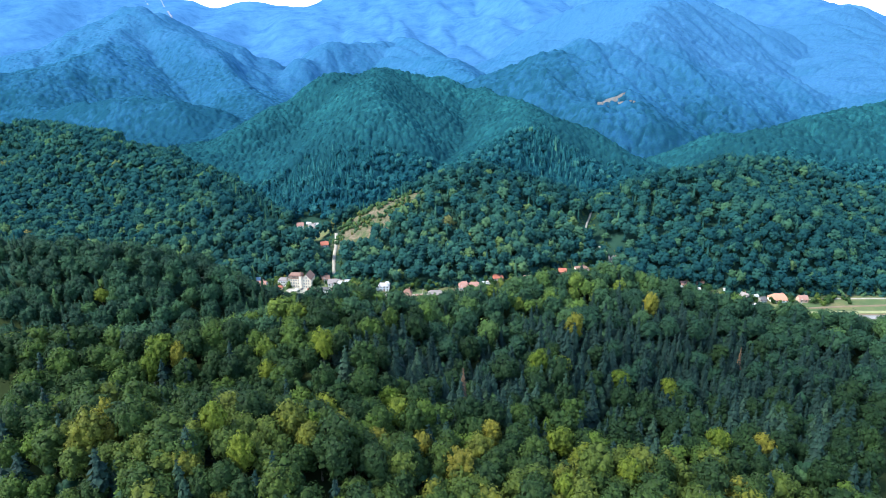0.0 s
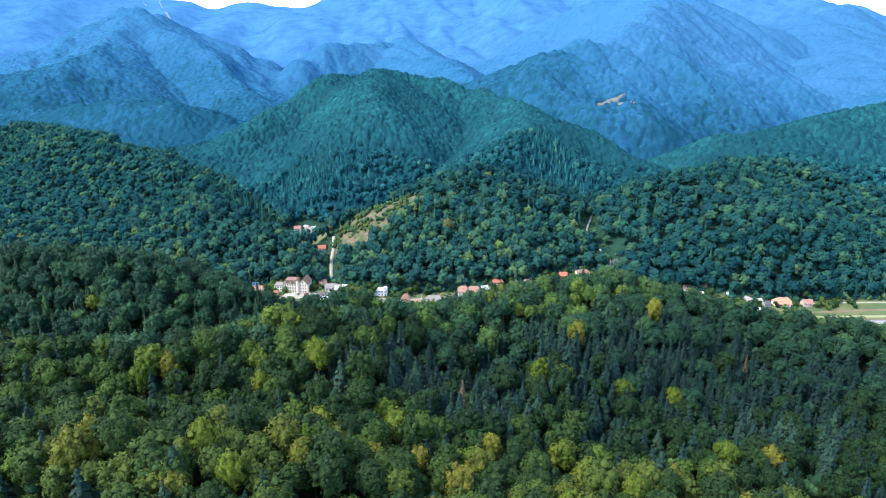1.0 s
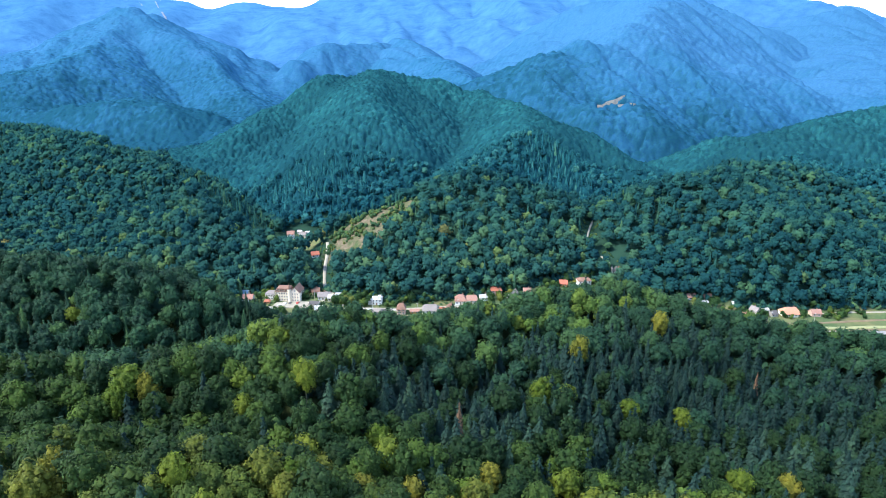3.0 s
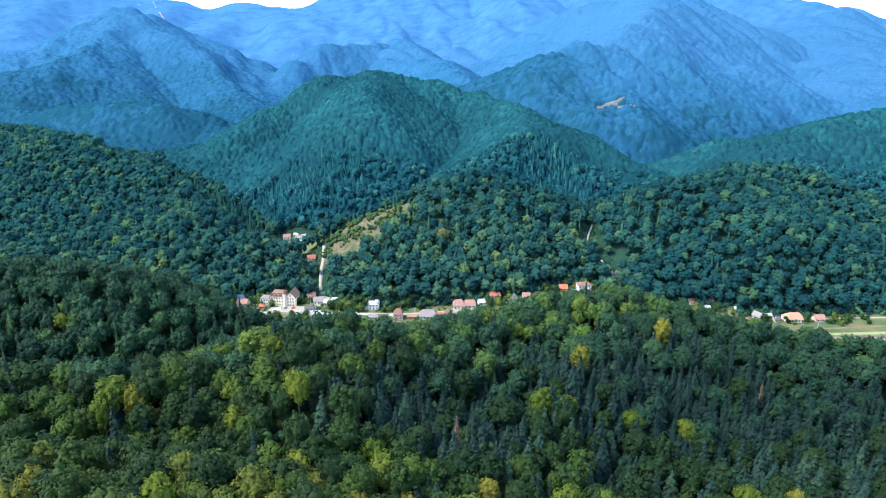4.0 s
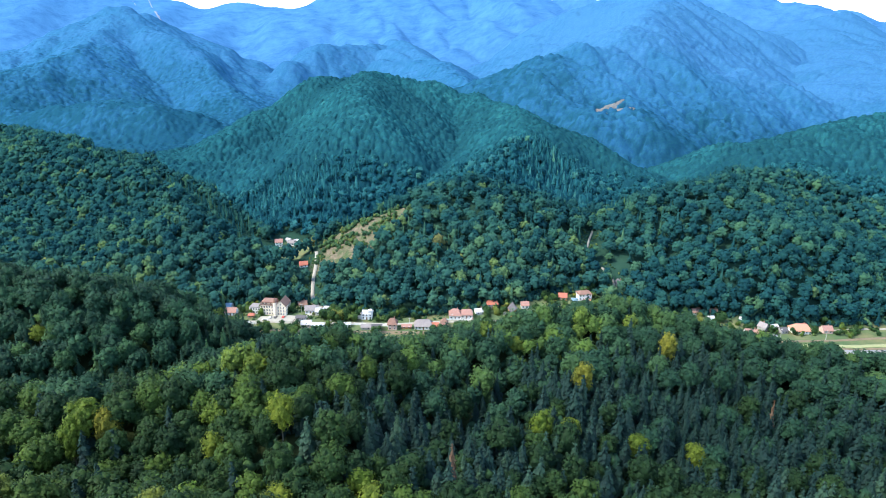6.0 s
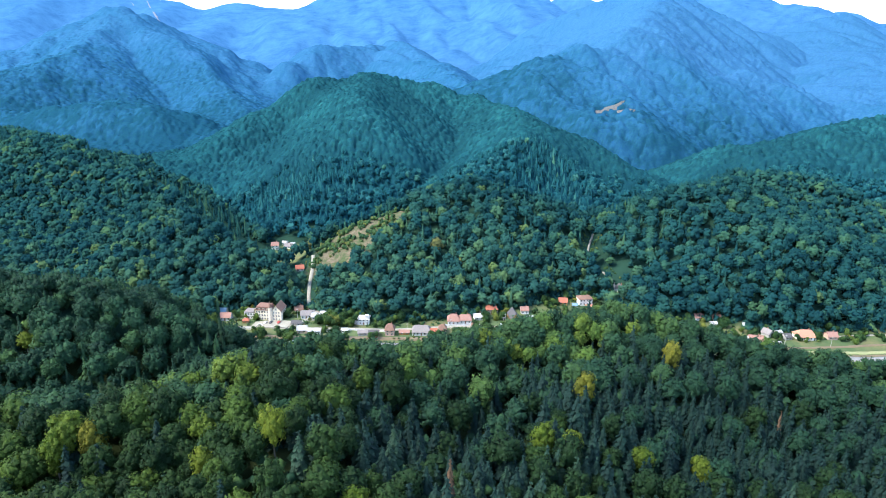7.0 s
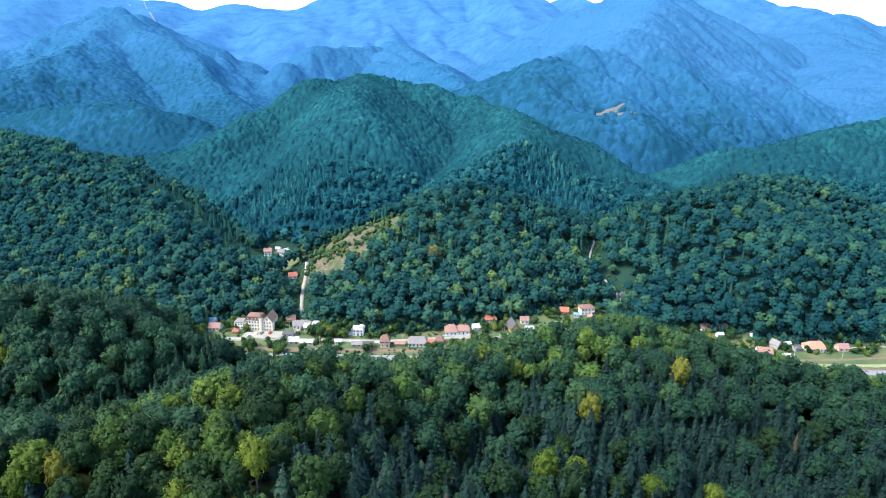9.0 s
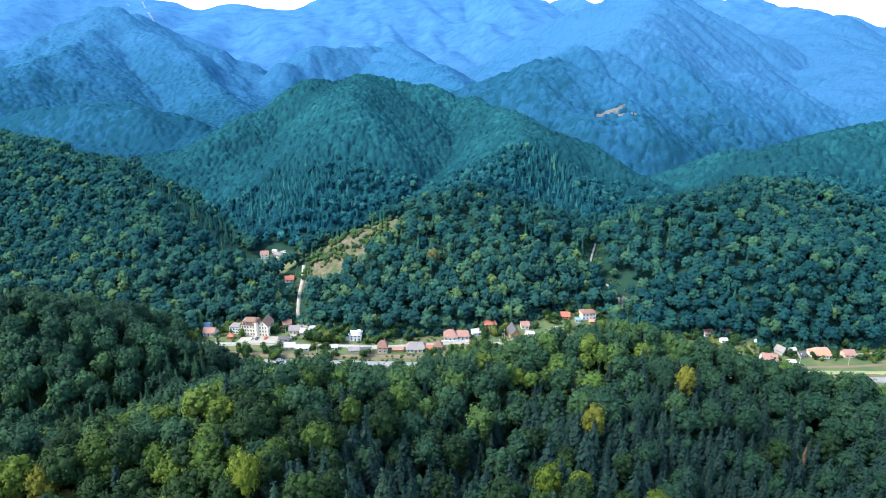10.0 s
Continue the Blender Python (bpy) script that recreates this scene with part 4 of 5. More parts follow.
def conifer(seed, tiers, arms, tufts):
    """A spruce 21 m high and 7 m wide: whorls of drooping boughs round a dark spire, each bough hung with tufts."""
    rng = np.random.default_rng(seed)
    vs, fs, n0 = [], [], 0
    sides = 7
    a = np.arange(sides) * 2 * math.pi / sides
    cone = np.concatenate([np.stack([2.3 * np.cos(a), 2.3 * np.sin(a), 2.5 + 0 * a], -1), [(0, 0, 20.2)]])
    vs.append(cone); fs.append(np.array([(i, (i + 1) % sides, sides) for i in range(sides)])); n0 += sides + 1
    girth = rng.uniform(0.85, 1.15)
    for k in range(tiers):
        u = (k + rng.uniform(-0.2, 0.2)) / tiers
        reach = girth * (4.1 * (1 - u) ** 0.95 + 0.2) * rng.uniform(0.88, 1.1)
        count = max(4, int(arms * (1 - 0.55 * u)))
        for j in range(count):
            ang = 2 * math.pi * (j + rng.uniform(-0.35, 0.35)) / count + k * 0.7
            rr = reach * rng.uniform(0.7, 1.2)
            z = 3.0 + 17.4 * (u + rng.uniform(-0.5, 0.5) / tiers)
            d = np.array([math.cos(ang), math.sin(ang), 0]); s = np.array([-d[1], d[0], 0])
            w = rr * rng.uniform(0.2, 0.3) + 0.22
            root, tip = np.array([0, 0, z + 0.9]) + d * 0.25 * rr, np.array([0, 0, z - 0.3 * rr]) + d * rr
            midp = root * 0.45 + tip * 0.55 + (0, 0, 0.1 * rr)
            q = np.array([root, midp + s * w - (0, 0, 0.35), tip, midp - s * w - (0, 0, 0.35)])
            vs.append(q); fs.append(np.array([(0, 1, 2), (0, 2, 3)]) + n0); n0 += 4
            for _ in range(tufts):
                m = root + (tip - root) * rng.uniform(0.35, 0.95) + s * rng.uniform(-1, 1) * w
                t = 0.5 * d + s * rng.uniform(-0.6, 0.6) + np.array([0, 0, rng.uniform(-0.35, 0.25)])
                b = np.cross(t, d + np.array([0, 0, 1.0]))
                b /= np.linalg.norm(b) + 1e-9
                h = rng.uniform(0.5, 0.95)
                vs.append(np.array([m + t * h * 1.3, m + b * h * 0.42, m - b * h * 0.42])); fs.append(np.array([(0, 1, 2)]) + n0); n0 += 3
    return np.concatenate(vs), np.concatenate(fs)


def trunk_mesh(name, height_, radius, limbs, seed):
    """A tapered trunk with a few rising limbs."""
    rng = random.Random(seed)
    bm = bmesh.new()
    def rod(a, b, r0, r1):
        n, rings = 7, []
        d = (Vector(b) - Vector(a)).normalized()
        u = d.orthogonal().normalized(); w = d.cross(u)
        for p, r in ((Vector(a), r0), (Vector(b), r1)):
            rings.append([bm.verts.new(p + r * (math.cos(t) * u + math.sin(t) * w)) for t in (2 * math.pi * i / n for i in range(n))])
        for i in range(n):
            bm.faces.new((rings[0][i], rings[0][(i + 1) % n], rings[1][(i + 1) % n], rings[1][i]))
        bm.faces.new(rings[1])
    rod((0, 0, -1.0), (0, 0, height_ * 0.5), radius, radius * 0.65)
    rod((0, 0, height_ * 0.5), (0.1, 0, height_), radius * 0.65, 0.05)
    for _ in range(limbs):
        z = height_ * rng.uniform(0.35, 0.7)
        t = rng.uniform(0, 6.283)
        rod((0, 0, z), (3.2 * math.cos(t), 3.2 * math.sin(t), z + rng.uniform(2, 4)), radius * 0.35, 0.04)
    me = bpy.data.meshes.new(name)
    bm.to_mesh(me); bm.free()
    me.materials.append(mat_bark)
    return me


rng = np.random.default_rng(7)


def conifer_share(x, y):
    """Where spruce stands: the bowl before the ridge, the dark hill, patches on the slopes behind."""
    s = 0.12 + 0 * x
    s = np.maximum(s, 0.92 * np.exp(-(((x - 135) / 135) ** 2 + ((y - 290) / 80) ** 2) ** 2))
    s = np.maximum(s, 0.8 * np.exp(-(((x - 10) / 55) ** 2 + ((y - 262) / 55) ** 2) ** 2))
    s = np.maximum(s, 0.45 * step(-70, -120, x) * step(300, 330, y) * (1 - step(440, 460, y)))
    s = np.maximum(s, 0.4 * np.exp(-(((x + 130) / 60) ** 2 + ((y - 225) / 14) ** 2)))
    s = np.maximum(s, 0.9 * np.exp(-(((x + 170) / 90) ** 2 + ((y - 760) / 90) ** 2) ** 2))
    s = np.maximum(s, 0.85 * np.exp(-(((x - 130) / 45) ** 2 + ((y - 740) / 100) ** 2) ** 2))
    return np.clip(s + 0.5 * (fbm(x / 40, y / 40, 21, 3) - 0.47), 0.03, 0.97)


def scatter(y0, y1, gap, spruce, far=False):
    """Jittered places on the wooded ground between two distances."""
    half = 0.75 * max(y1, 140) + 20
    nx, ny = int(2 * half / gap), int((y1 - y0) / gap)
    ii, jj = np.meshgrid(np.arange(nx), np.arange(ny))
    x = (-half + (ii + 0.5 * (jj % 2) + rng.uniform(-0.42, 0.42, ii.shape)) * gap).ravel()
    y = (y0 + (jj + rng.uniform(-0.42, 0.42, ii.shape)) * gap).ravel()
    keep = (np.abs(x) < 0.75 * np.maximum(y, 140) + 20) & (open_ground(x, y) < 0.5) & (felled(x, y) < 0.5) & (bare(x, y) < 0.5)
    if y0 < 900:
        for line, wide in CLEAR_LINES:
            for a, b in zip(line, line[1:]):
                dx, dy = b[0] - a[0], b[1] - a[1]
                u = np.clip(((x - a[0]) * dx + (y - a[1]) * dy) / (dx * dx + dy * dy), 0, 1)
                keep &= np.hypot(x - a[0] - u * dx, y - a[1] - u * dy) > wide
    for sx, sy, _ in YELLOW_TREES + LIME_TREES + DEAD_TREES:
        keep &= np.hypot(x - sx, y - sy) > 5.0
    share = conifer_share(x, y)
    pick = rng.uniform(0, 1, x.shape)
    if not far:
        keep &= (pick < share) if spruce else (pick > share)
    x, y = x[keep], y[keep]
    return x, y, height(x, y)


def plant(name, places, variants, mat, scale, label, category, tints=None, squash=0.13, flat=1.0, lee=None, soft=True):
    """One mesh of many trees: each a turned and scaled copy of a variant, with its own colour number."""
    x, y, z = places
    n = len(x)
    if not n:
        return None
    if lee is not None:
        away = falls_away(x, y)
        back = [a[away] for a in places]
        x, y, z = [a[~away] for a in places]
        n = len(x)
        if lee:
            plant(name, back, lee, mat, scale, label, category, squash=squash, flat=flat)
    which = rng.integers(0, len(variants), n)
    ang, size = rng.uniform(0, 2 * math.pi, n), scale * rng.uniform(0.66, 1.14, n)
    tall = flat * size * rng.uniform(1 - squash, 1 + squash, n)
    tint = np.clip(tints if tints is not None else rng.beta(1.5, 2.2, n) + 0.25 * (fbm(x / 45, y / 45, 5, 2) - 0.4) - (y < 440) * (0.75 * np.maximum(conifer_share(x, y) - 0.2, 0) + 0.22 * step(90, 190, x)), 0, 1)
    V, F, T, off = [], [], [], 0
    for k, (v, f) in enumerate(variants):
        m = np.nonzero(which == k)[0]
        if not len(m):
            continue
        c, s = np.cos(ang[m])[:, None], np.sin(ang[m])[:, None]
        sc = size[m][:, None]
        p = np.stack([(v[:, 0] * c - v[:, 1] * s) * sc + x[m][:, None], (v[:, 0] * s + v[:, 1] * c) * sc + y[m][:, None], v[:, 2] * tall[m][:, None] + z[m][:, None] - 0.5], -1)
        V.append(p.reshape(-1, 3))
        F.append((f[None] + (np.arange(len(m)) * len(v))[:, None, None] + off).reshape(-1, 3))
        T.append(np.repeat(tint[m], len(v)))
        off += len(m) * len(v)
    ob = new(name, raw_mesh(name, np.concatenate(V), np.concatenate(F), mat, attrs={"tint": np.concatenate(T)}))
    if soft:
        ob.data.polygons.foreach_set("use_smooth", np.ones(len(ob.data.polygons), bool))
    return tagged(ob, label, category, kind="stuff")


# Trees that stand out by their colour: x, y and the height of the top.
YELLOW_TREES = [(124.6, 343, 78), (-122, 248, 94.5), (-120, 184, 101), (19, 214.6, 74), (69.5, 300.5, 83), (137, 224, 63.5)]
LIME_TREES = [(-131.6, 241, 92), (59, 273, 72), (114, 273, 61), (46, 270, 78), (-79.6, 240, 86), (-223, 361, 70), (-24, 226, 83), (-55, 244, 101), (-66, 166, 101), (68, 186, 78), (116, 221, 68), (44, 181, 75), (-48, 189, 94), (-78, 176, 107), (88, 272, 66)]
DEAD_TREES = [(7.9, 236.5, 83.8), (166.5, 309.8, 57.5)]
CLEAR_LINES = [
    ([(-74, 489), (-84, 497), (-98, 505), (-104, 520), (-109, 560), (-113, 600)], 6.5),
    ([(145, 517), (149, 528), (153, 541), (149, 549), (145, 560)], 5), ([(137, 576), (137, 582), (143, 600), (148, 612)], 7),
    ([(-150, 625), (-160, 662)], 14),
    ([(-124, 587), (-118, 590)], 8), ([(-122, 552), (-121, 580)], 8), ([(-98, 505), (-104, 522)], 7),
    ([(104, 517), (128, 520)], 10), ([(161, 547), (165, 547)], 8),
]

beech_a = [broadleaf(100 + k, 30 + k % 6, 22, 0.44, 0) for k in range(10)]
beech_b = [broadleaf(200 + k, 24 + k % 4, 14, 0.54, 0, True) for k in range(9)]
beech_c = [broadleaf(300 + k, 11 + k % 4, 3, 0.75, 0, True) for k in range(10)]
beech_g = [broadleaf(350 + k, 6, 1, 0.95, 0, True) for k in range(9)]
beech_h = [broadleaf(370 + k, 3, 0, 1.0, 0, True) for k in range(8)]
spruce_a = [conifer(100 + k, 16, 11, 1) for k in range(7)]
spruce_b = [conifer(200 + k, 12, 9, 0) for k in range(6)]
spruce_c = [conifer(300 + k, 6, 6, 0) for k in range(5)]


def falls_away(x, y):
    """Slopes that face the mountains."""
    return height(x, y + 4) - height(x, y - 4) < -1.4


def split(places, first):
    return [a[first] for a in places], [a[~first] for a in places]


def nearest(places, limit):
    """The trees of the nearest stretch, and the rest."""
    x, y, z = places
    return split(places, (y < limit) & (np.abs(x) < 0.72 * y + 10))


def by_hill(places, zone):
    return split(places, hill_of(places[0], places[1]) <= zone)


one_b, rest_b = nearest(scatter(140, 400, 7.2, False), 206)
one_s, rest_s = nearest(scatter(140, 400, 5.9, True), 262)
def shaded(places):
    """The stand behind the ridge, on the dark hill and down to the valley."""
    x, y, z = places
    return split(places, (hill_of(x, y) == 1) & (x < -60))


dark_b, rest_b = shaded(rest_b)
dark_s, rest_s = shaded(rest_s)
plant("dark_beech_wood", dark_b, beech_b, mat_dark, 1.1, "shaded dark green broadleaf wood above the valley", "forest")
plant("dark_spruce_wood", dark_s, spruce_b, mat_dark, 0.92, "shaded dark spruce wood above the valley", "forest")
rest_b, crest_b = split(rest_b, rest_b[1] + rng.uniform(-40, 40, len(rest_b[1])) < 290)
plant("beech_wood", crest_b, beech_b, mat_mid, 1.1, "dense green beech wood along the crest of the ridge", "forest", lee=beech_b)
plant("beech_wood", rest_b, beech_a, mat_beech_wood, 1.1, "dense green beech wood with yellowing crowns on the ridge", "forest", lee=beech_b)
near_s, rest_s = split(rest_s, rest_s[1] < 305)
plant("spruce_wood", near_s, spruce_a, mat_spruce_wood, 1.1, "dark green spruce wood on the slope", "forest", flat=0.84)
plant("spruce_wood", rest_s, spruce_b, mat_spruce_wood, 1.1, "dark green spruce wood below the ridge", "forest", flat=0.84)
hill_b = by_hill(scatter(400, 1150, 7.4, False), 1)[0]
hill_s = by_hill(scatter(400, 1150, 5.4, True), 1)[0]
foot_b, hill_b = split(hill_b, (hill_b[1] < 440) & (hill_b[0] > -60))
foot_s, hill_s = split(hill_s, (hill_s[1] < 440) & (hill_s[0] > -60))
side_b, hill_b = split(hill_b, (hill_b[1] < 480) & (hill_b[0] < -60))
side_s, hill_s = split(hill_s, (hill_s[1] < 480) & (hill_s[0] < -60))
plant("beech_wood", foot_b, beech_b, mat_mid, 1.0, "green beech wood at the foot of the ridge", "forest")
plant("spruce_wood", foot_s, spruce_b, mat_spruce_wood, 0.9, "spruces at the foot of the ridge", "forest")
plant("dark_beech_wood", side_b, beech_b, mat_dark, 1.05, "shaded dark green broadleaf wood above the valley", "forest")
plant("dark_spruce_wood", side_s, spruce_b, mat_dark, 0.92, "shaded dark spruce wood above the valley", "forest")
ex = rng.uniform(-172, 420, 900)
ey = np.interp(ex, *BACK) + rng.uniform(-1, 9, 900)
plant("forest_edge_shrubs", (ex, ey, height(ex, ey) - 3.0), beech_h, mat_green, 0.45, "green shrubs along the forest edge behind the village", "shrubs")
# Ragged edge between the greener and the bluer, hazier leaf colours.
low_b, hill_b = split(hill_b, (hill_b[1] + rng.uniform(-60, 60, len(hill_b[1])) < 590) & (hill_b[0] + rng.uniform(-50, 50, len(hill_b[1])) < 140))
low_s, hill_s = split(hill_s, (hill_s[1] + rng.uniform(-60, 60, len(hill_s[1])) < 590) & (hill_s[0] + rng.uniform(-50, 50, len(hill_s[1])) < 140))
plant("valley_beech_forest", low_b, beech_c, mat_green, 1.08, "dark green broadleaf forest on the hills above the village", "forest", flat=0.9, lee=[])
plant("valley_spruce_forest", low_s, spruce_c, mat_green, 0.85, "dark spruces on the hills above the village", "forest")
hill_far, hill_b = split(hill_b, hill_b[1] > 660)
plant("hillside_beech_forest", hill_b, beech_c, mat_hill, 1.08, "dark green broadleaf forest covering the hills", "forest", flat=0.9, lee=[])
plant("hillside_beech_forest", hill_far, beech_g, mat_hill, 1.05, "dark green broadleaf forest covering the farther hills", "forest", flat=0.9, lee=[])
steep_b = scatter(476, 640, 6.2, False, True)
_g = height(steep_b[0], steep_b[1] + 3) - height(steep_b[0], steep_b[1] - 3)
steep_b = split(steep_b, (_g > 3.2) & (hill_of(steep_b[0], steep_b[1]) <= 1))[0]
steep_b, steep_right = split(steep_b, steep_b[0] + rng.uniform(-50, 50, len(steep_b[0])) < 140)
plant("hillside_beech_forest", steep_right, beech_c, mat_hill, 0.85, "dark green broadleaf forest on the steep foot of the hills", "forest")
plant("valley_beech_forest", steep_b, beech_c, mat_green, 0.85, "dark green broadleaf forest on the steep foot of the hills", "forest")
for gap, conifers, stand, big in ((6.6, False, beech_c, 0.85), (5.4, True, spruce_c, 1.05)):
    foot = scatter(600, 815, gap, conifers)
    foot = split(foot, hill_of(foot[0], foot[1]) == 2)[0]
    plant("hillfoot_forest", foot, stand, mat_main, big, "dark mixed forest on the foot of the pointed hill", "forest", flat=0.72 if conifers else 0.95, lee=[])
plant("hillside_spruce_forest", hill_s, spruce_c, mat_hill, 0.85, "dark spruce forest on the hillside", "forest")


def canopy(zone_no, y0, y1, columns, pace, pitch, mat, lift, label):
    """A closed canopy far off: one sheet of crown domes, each with its own height and colour number."""
    rows = y0 * np.exp(np.arange(0, math.log(y1 / y0), pace))
    U, Y = np.meshgrid(np.linspace(-1, 1, columns), rows)
    X = (U + rng.uniform(-0.5, 0.5, U.shape) / columns) * (0.76 * Y + 40)
    Y = Y * (1 + rng.uniform(-0.3, 0.3, Y.shape) * pace)
    bx, by = np.floor(X / pitch), np.floor(Y / pitch)
    top, tint = np.zeros(X.shape), np.zeros(X.shape)
    spiry = conifer_share(X, Y)
    for di in (-1, 0, 1):
        for dj in (-1, 0, 1):
            cx, cy = bx + di, by + dj
            px, py = (cx + 0.15 + 0.7 * lattice(cx, cy, 7)) * pitch, (cy + 0.15 + 0.7 * lattice(cx, cy, 8)) * pitch
            rad = pitch * (0.55 + 0.35 * lattice(cx, cy, 9))
            d = np.hypot(X - px, Y - py) / rad
            pointed = lattice(cx, cy, 12) < spiry
            h = np.where(pointed, rad * (1.6 * np.clip(1 - d, 0, 1)), rad * 1.15 * np.sqrt(np.clip(1 - d * d, 0, 1))) + (d < 1) * rad * 0.9 * lattice(cx, cy, 10)
            tint = np.where(h > top, lattice(cx, cy, 11) - 0.35 * pointed, tint)
            top = np.maximum(top, h)
    top = top * (0.62 if zone_no > 2 else 0.9)
    zone = hill_of(X, Y) == zone_no
    inside = 2.0 * zone
    for mx, my in ((12, 0), (-12, 0), (0, 12), (0, -12)):
        inside = inside + (hill_of(X + mx, Y + my) == zone_no)
    inside = inside / 6
    gap = np.maximum(bare(X, Y), np.maximum(open_ground(X, Y), felled(X, Y)))
    Z = height(X, Y) - 5 + (lift * step(y0 + 80, y0 + 135, Y) + 5 + top) * step(0, 0.7, inside) * (1 - gap)
    # Haze painted by colour number: it rises with distance and to the right.
    haze_trend = (0.62 + 0.3 * step(0, 350, X)) * step(950, 2200 - 700 * step(0, 350, X), Y) - 0.1 - 0.15 * step(-200, -450, X) * (zone_no > 2) * (1 - step(1400, 2400, Y))
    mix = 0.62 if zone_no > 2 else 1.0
    tint = 0.2 + haze_trend + mix * (0.6 * (tint - 0.5) + 0.9 * (fbm(X / 90, Y / 90, 5, 3) - 0.42))
    n = np.arange(X.size).reshape(X.shape)
    q = np.stack([n[:-1, :-1], n[:-1, 1:], n[1:, 1:], n[1:, :-1]], -1).reshape(-1, 4)
    ok = inside > 0
    rise = height(X, Y + 8) - height(X, Y - 8) - 12 * (bare(X, Y + 8) - bare(X, Y - 8))
    ok = ok & (rise > -7)
    q = q[(ok[:-1, :-1] & ok[:-1, 1:] & ok[1:, 1:] & ok[1:, :-1]).ravel()]
    used, q = np.unique(q, return_inverse=True)
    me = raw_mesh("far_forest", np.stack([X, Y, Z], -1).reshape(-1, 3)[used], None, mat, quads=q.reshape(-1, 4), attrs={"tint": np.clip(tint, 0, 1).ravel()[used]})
    me.polygons.foreach_set("use_smooth", np.ones(len(me.polygons), bool))
    tagged(new("far_forest", me), label, "forest", kind="stuff")


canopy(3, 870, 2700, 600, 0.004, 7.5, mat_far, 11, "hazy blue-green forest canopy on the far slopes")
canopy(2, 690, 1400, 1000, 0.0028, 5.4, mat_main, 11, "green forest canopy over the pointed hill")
under = scatter(140, 380, 8.0, False, True)
plant("undergrowth", [under[0], under[1], under[2] - 1.5], beech_h, mat_mid, 0.62, "dark leafy undergrowth between the trunks", "shrubs")
beech_m = [broadleaf(360 + k, 16, 7, 0.75, 0, True) for k in range(8)]
below = scatter(-70, 140, 9.0, False)
below, aside = split(below, np.abs(below[0]) < 85)
plant("beech_wood", aside, beech_g, mat_beech_wood, 1.1, "green beech wood on the slope below the ridge", "forest")
plant("beech_wood", below, beech_m, mat_beech_wood, 1.1, "green beech wood on the slope below the ridge", "forest")
below = scatter(-70, 140, 6.5, True)
plant("spruce_wood", below, spruce_c, mat_spruce_wood, 0.9, "spruces on the slope below the ridge", "forest")


def grow(places, kind, crowns, mat, trunks, scale, label, flat=1.0):
    made = []
    x, y, z = places
    meshes = []
    for k, (v, f) in enumerate(crowns):
        me = raw_mesh("crown", v, f, mat)
        me.polygons.foreach_set("use_smooth", np.ones(len(me.polygons), bool))
        meshes.append(me)
    for i in range(len(x)):
        k = int(rng.integers(0, len(crowns)))
        s = scale * rng.uniform(0.68, 1.2)
        base = new(kind, None)
        base.matrix_world = pose(x[i], y[i], z[i] - 0.5, 0, 0, rng.uniform(0, 360)) @ Matrix.Diagonal((s, s, flat * s * rng.uniform(0.85, 1.15), 1))
        for nm, me in (("trunk", trunks[k % len(trunks)]), ("crown", meshes[k])):
            new(nm, me).parent = base
        tagged(base, label, "tree", kind + " trees on the ridge")
        made.append(base)
    return made


grow(one_b, "beech_tree", beech_a, mat_beech, [trunk_mesh("trunk", 17, 0.4, 3, k) for k in range(3)], 1.1, "tall beech with a rounded green crown on the ridge")
grow(one_s, "spruce_tree", spruce_a, mat_spruce, [trunk_mesh("trunk", 20, 0.3, 0, 9)], 1.1, "dark green spruce with drooping boughs", 0.84)

# ---- garden trees, shrubs and single yellow trees ----
HOUSES = [(o.matrix_world.translation.x, o.matrix_world.translation.y) for o in scene.objects if o.get("category") in ("house", "hotel", "church", "pavilion")]
ROADS = [[(-260, 452), (-127, 447.5), (-22, 446), (80, 440), (200, 434), (460, 438)], [(-165, 472), (-96, 472), (-34, 470.5), (20, 478), (75, 484), (96, 505)], [(-72, 488), (-103, 512)], [(236, 447), (440, 466)], [(-137, 478), (-101, 478)]]
garden_meshes = [raw_mesh("crown", v, f, mat_garden) for v, f in [broadleaf(600 + k, 2 + k % 2, 130, 0.9, 1) for k in range(4)]]
garden_trunk = trunk_mesh("trunk", 14, 0.35, 3, 5)


def free_spot(x, y, gap):
    if min(math.hypot(x - a, y - b) for a, b in HOUSES) < gap + 5:
        return False
    for line in ROADS:
        for (x0, y0), (x1, y1) in zip(line, line[1:]):
            dx, dy = x1 - x0, y1 - y0
            u = min(1, max(0, ((x - x0) * dx + (y - y0) * dy) / (dx * dx + dy * dy)))
            if math.hypot(x - x0 - u * dx, y - y0 - u * dy) < gap + 2.6:
                return False
    return True


def garden_tree(x, y, s, tall=1.0):
    base = new("garden_tree", None)
    base.matrix_world = pose(x, y, flat_height(x, y) - 5.0 * s * tall, 0, 0, rng.uniform(0, 360)) @ Matrix.Diagonal((s, s, s * tall, 1))
    for nm, me in (("trunk", garden_trunk), ("crown", garden_meshes[int(rng.integers(0, 4))])):
        new(nm, me).parent = base
    tagged(base, "small round green tree in a village garden", "tree", "garden trees in the village")


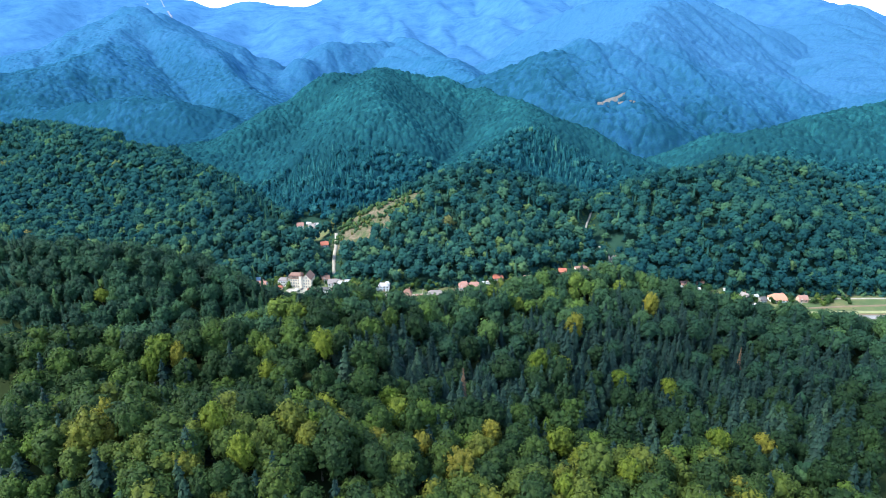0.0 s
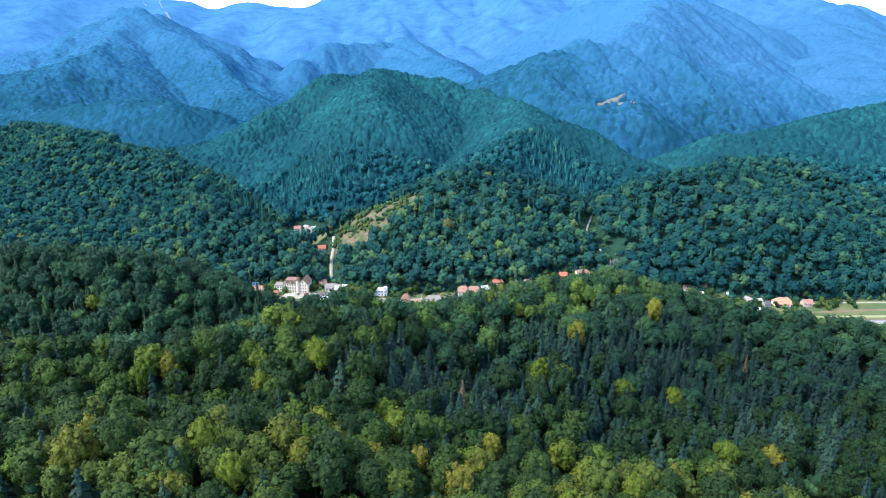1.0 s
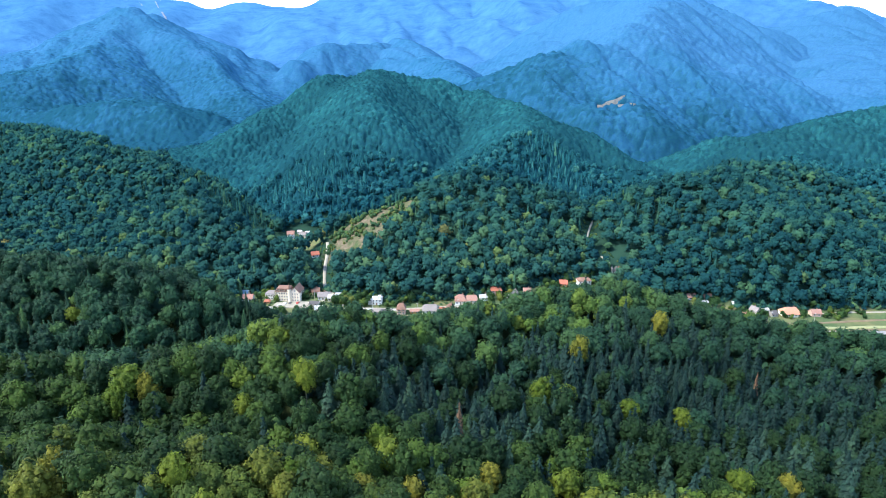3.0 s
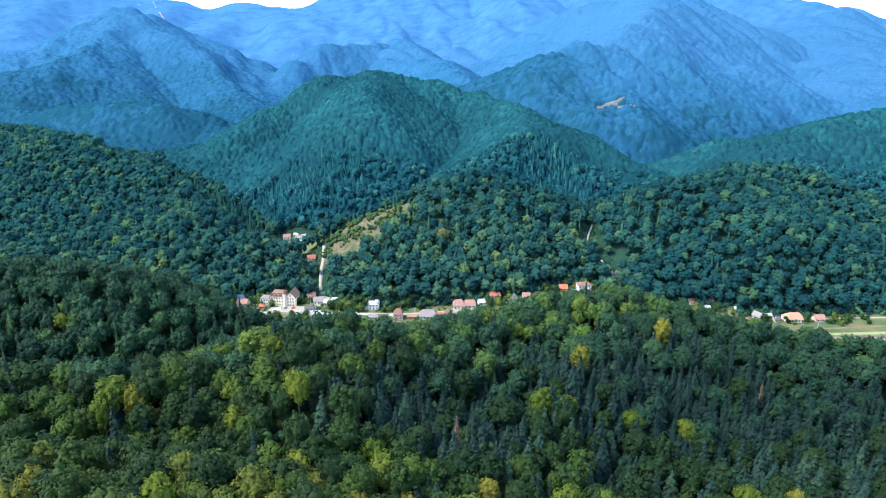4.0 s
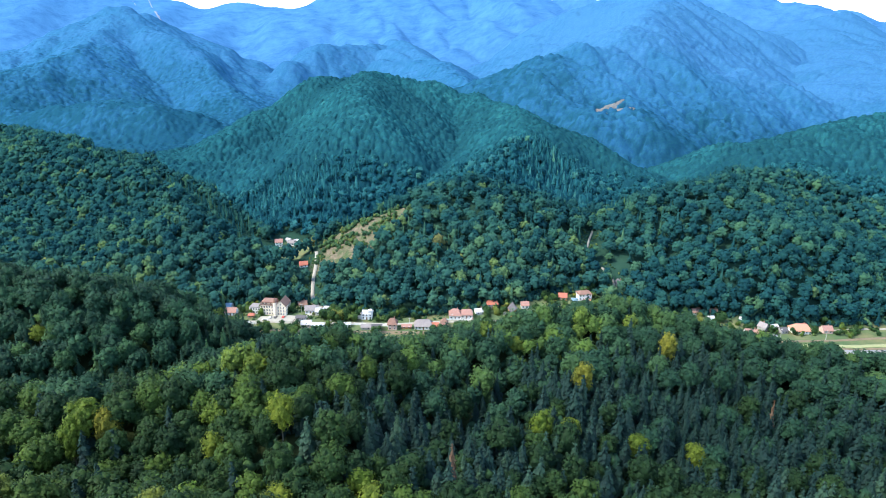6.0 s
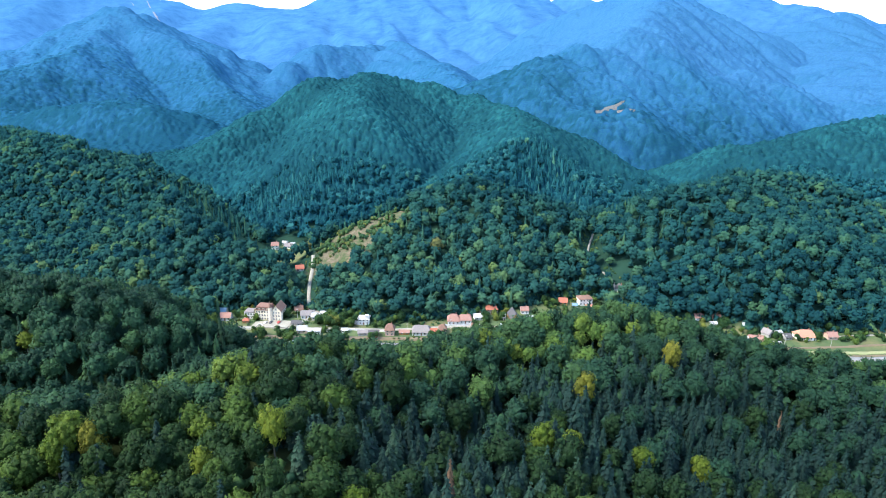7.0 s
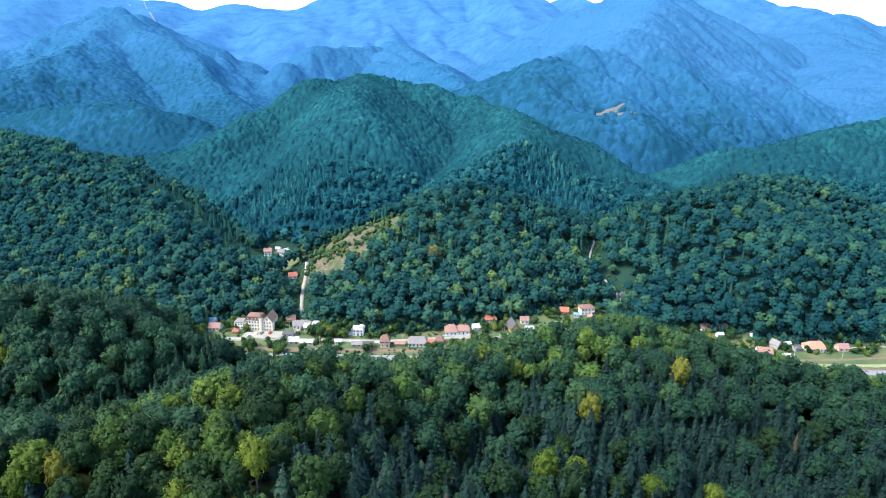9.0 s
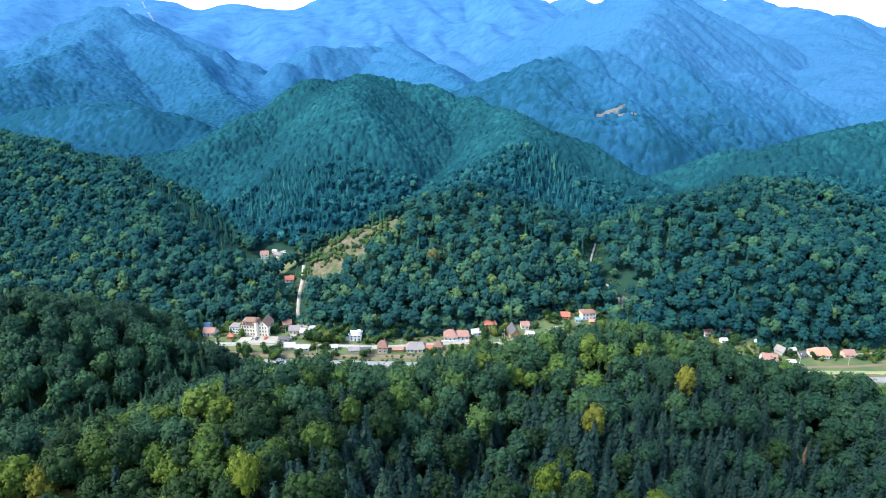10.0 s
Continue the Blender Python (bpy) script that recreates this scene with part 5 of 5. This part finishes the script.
made = 0
for _ in range(26):
    x, y = rng.normal(-76, 8), rng.normal(479, 4)
    if free_spot(x, y, 1.5):
        garden_tree(x, y, rng.uniform(0.45, 0.7))
for _ in range(2600):
    x, y = rng.uniform(-168, 330), rng.uniform(436, 532)
    back = float(np.interp(x, *BACK))
    if y > back + 2 or (x > 232 and y < 458):
        continue
    near_back = back - y < 14
    if rng.uniform() > (0.7 if near_back else 0.4) or (x > 232 and not near_back and rng.uniform() < 0.5):
        continue
    s = rng.uniform(0.26, 0.62) * (0.75 if x > 232 else 1)
    if free_spot(x, y, 3.5 * s):
        garden_tree(x, y, s, rng.uniform(0.8, 1.2))
        made += 1
    if made >= 280:
        break

gx_, gy_ = rng.uniform(-116, -10, 2600), rng.uniform(545, 634, 2600)
in_cut = (felled(gx_, gy_) > 0.5) & (rng.uniform(0, 1, 2600) < 0.42 * step(0.33, 0.5, fbm(gx_ / 9, gy_ / 9, 71, 2)))
gx_, gy_ = gx_[in_cut], gy_[in_cut]
plant("shrubs", (gx_, gy_, height(gx_, gy_) - 2.2), beech_h, mat_cut, 0.38, "low green and yellow shrubs on the felled slope", "shrubs")

# Low bushes on the village plots and along the forest road.
bx, by = rng.uniform(-170, 300, 6000), rng.uniform(434, 532, 6000)
ok = np.array([b < float(np.interp(a, *BACK)) and not (a > 232 and b < 458) and free_spot(a, b, 0.6) for a, b in zip(bx, by)])
ok &= rng.uniform(0, 1, 6000) < 0.6 * step(0.25, 0.45, fbm(bx / 14, by / 14, 91, 2))
bx, by = bx[ok], by[ok]
wx, wy = [], []
for line, wide in CLEAR_LINES[:3]:
    for a, b in zip(line, line[1:]):
        for _ in range(int(math.hypot(b[0] - a[0], b[1] - a[1]) * 1.3)):
            u, off = rng.uniform(), rng.uniform(2.4, wide + 1.5) * rng.choice([-1, 1])
            d = math.hypot(b[0] - a[0], b[1] - a[1])
            wx.append(a[0] + u * (b[0] - a[0]) - off * (b[1] - a[1]) / d)
            wy.append(a[1] + u * (b[1] - a[1]) + off * (b[0] - a[0]) / d)
bx, by = np.concatenate([bx, wx]), np.concatenate([by, wy])
plant("bushes", (bx, by, height(bx, by) - 1.4), beech_h, mat_cut, 0.2, "low green bushes between the houses and along the lanes", "shrubs")

# Trees of a colour of their own, where they stand out.
def soft_crown(v, f, mat):
    me = raw_mesh("crown", v, f, mat)
    me.polygons.foreach_set("use_smooth", np.ones(len(me.polygons), bool))
    return me


yellow_meshes = [soft_crown(v, f, mat_yellow) for v, f in beech_a[:4]]
lime_meshes = [soft_crown(v, f, mat_lime) for v, f in beech_a[2:6]]
rust_mesh = raw_mesh("crown", *spruce_a[0], mat_rust)


def single(kind, x, y, top_z, mesh, trunk, tall, label, wide=1.0):
    s = wide
    z = flat_height(x, y) - 0.5
    base = new(kind, None)
    base.matrix_world = pose(x, y, z, 0, 0, rng.uniform(0, 360)) @ Matrix.Diagonal((s, s, max(0.75, min(1.3, (top_z - z) / tall)), 1))
    for nm, me in (("trunk", trunk), ("crown", mesh)):
        new(nm, me).parent = base
    tagged(base, label, "tree")


plain_trunk = trunk_mesh("trunk", 17, 0.4, 3, 3)
dead_trunk = trunk_mesh("trunk", 19, 0.25, 0, 8)
for i, (x, y, zt) in enumerate(YELLOW_TREES):
    single("beech_tree", x, y, zt, yellow_meshes[i % 4], plain_trunk, 19.5, "beech with a yellow autumn crown among green trees", 0.95)
for i, (x, y, zt) in enumerate(LIME_TREES):
    single("beech_tree", x, y, zt, lime_meshes[i % 4], plain_trunk, 19.5, "beech with a bright lime green crown", 0.95)
for (x, y, zt), wide in zip(DEAD_TREES, (0.75, 0.5)):
    single("dead_spruce", x, y, zt, rust_mesh, dead_trunk, 20.5, "dead spruce with rust-red needles", wide)
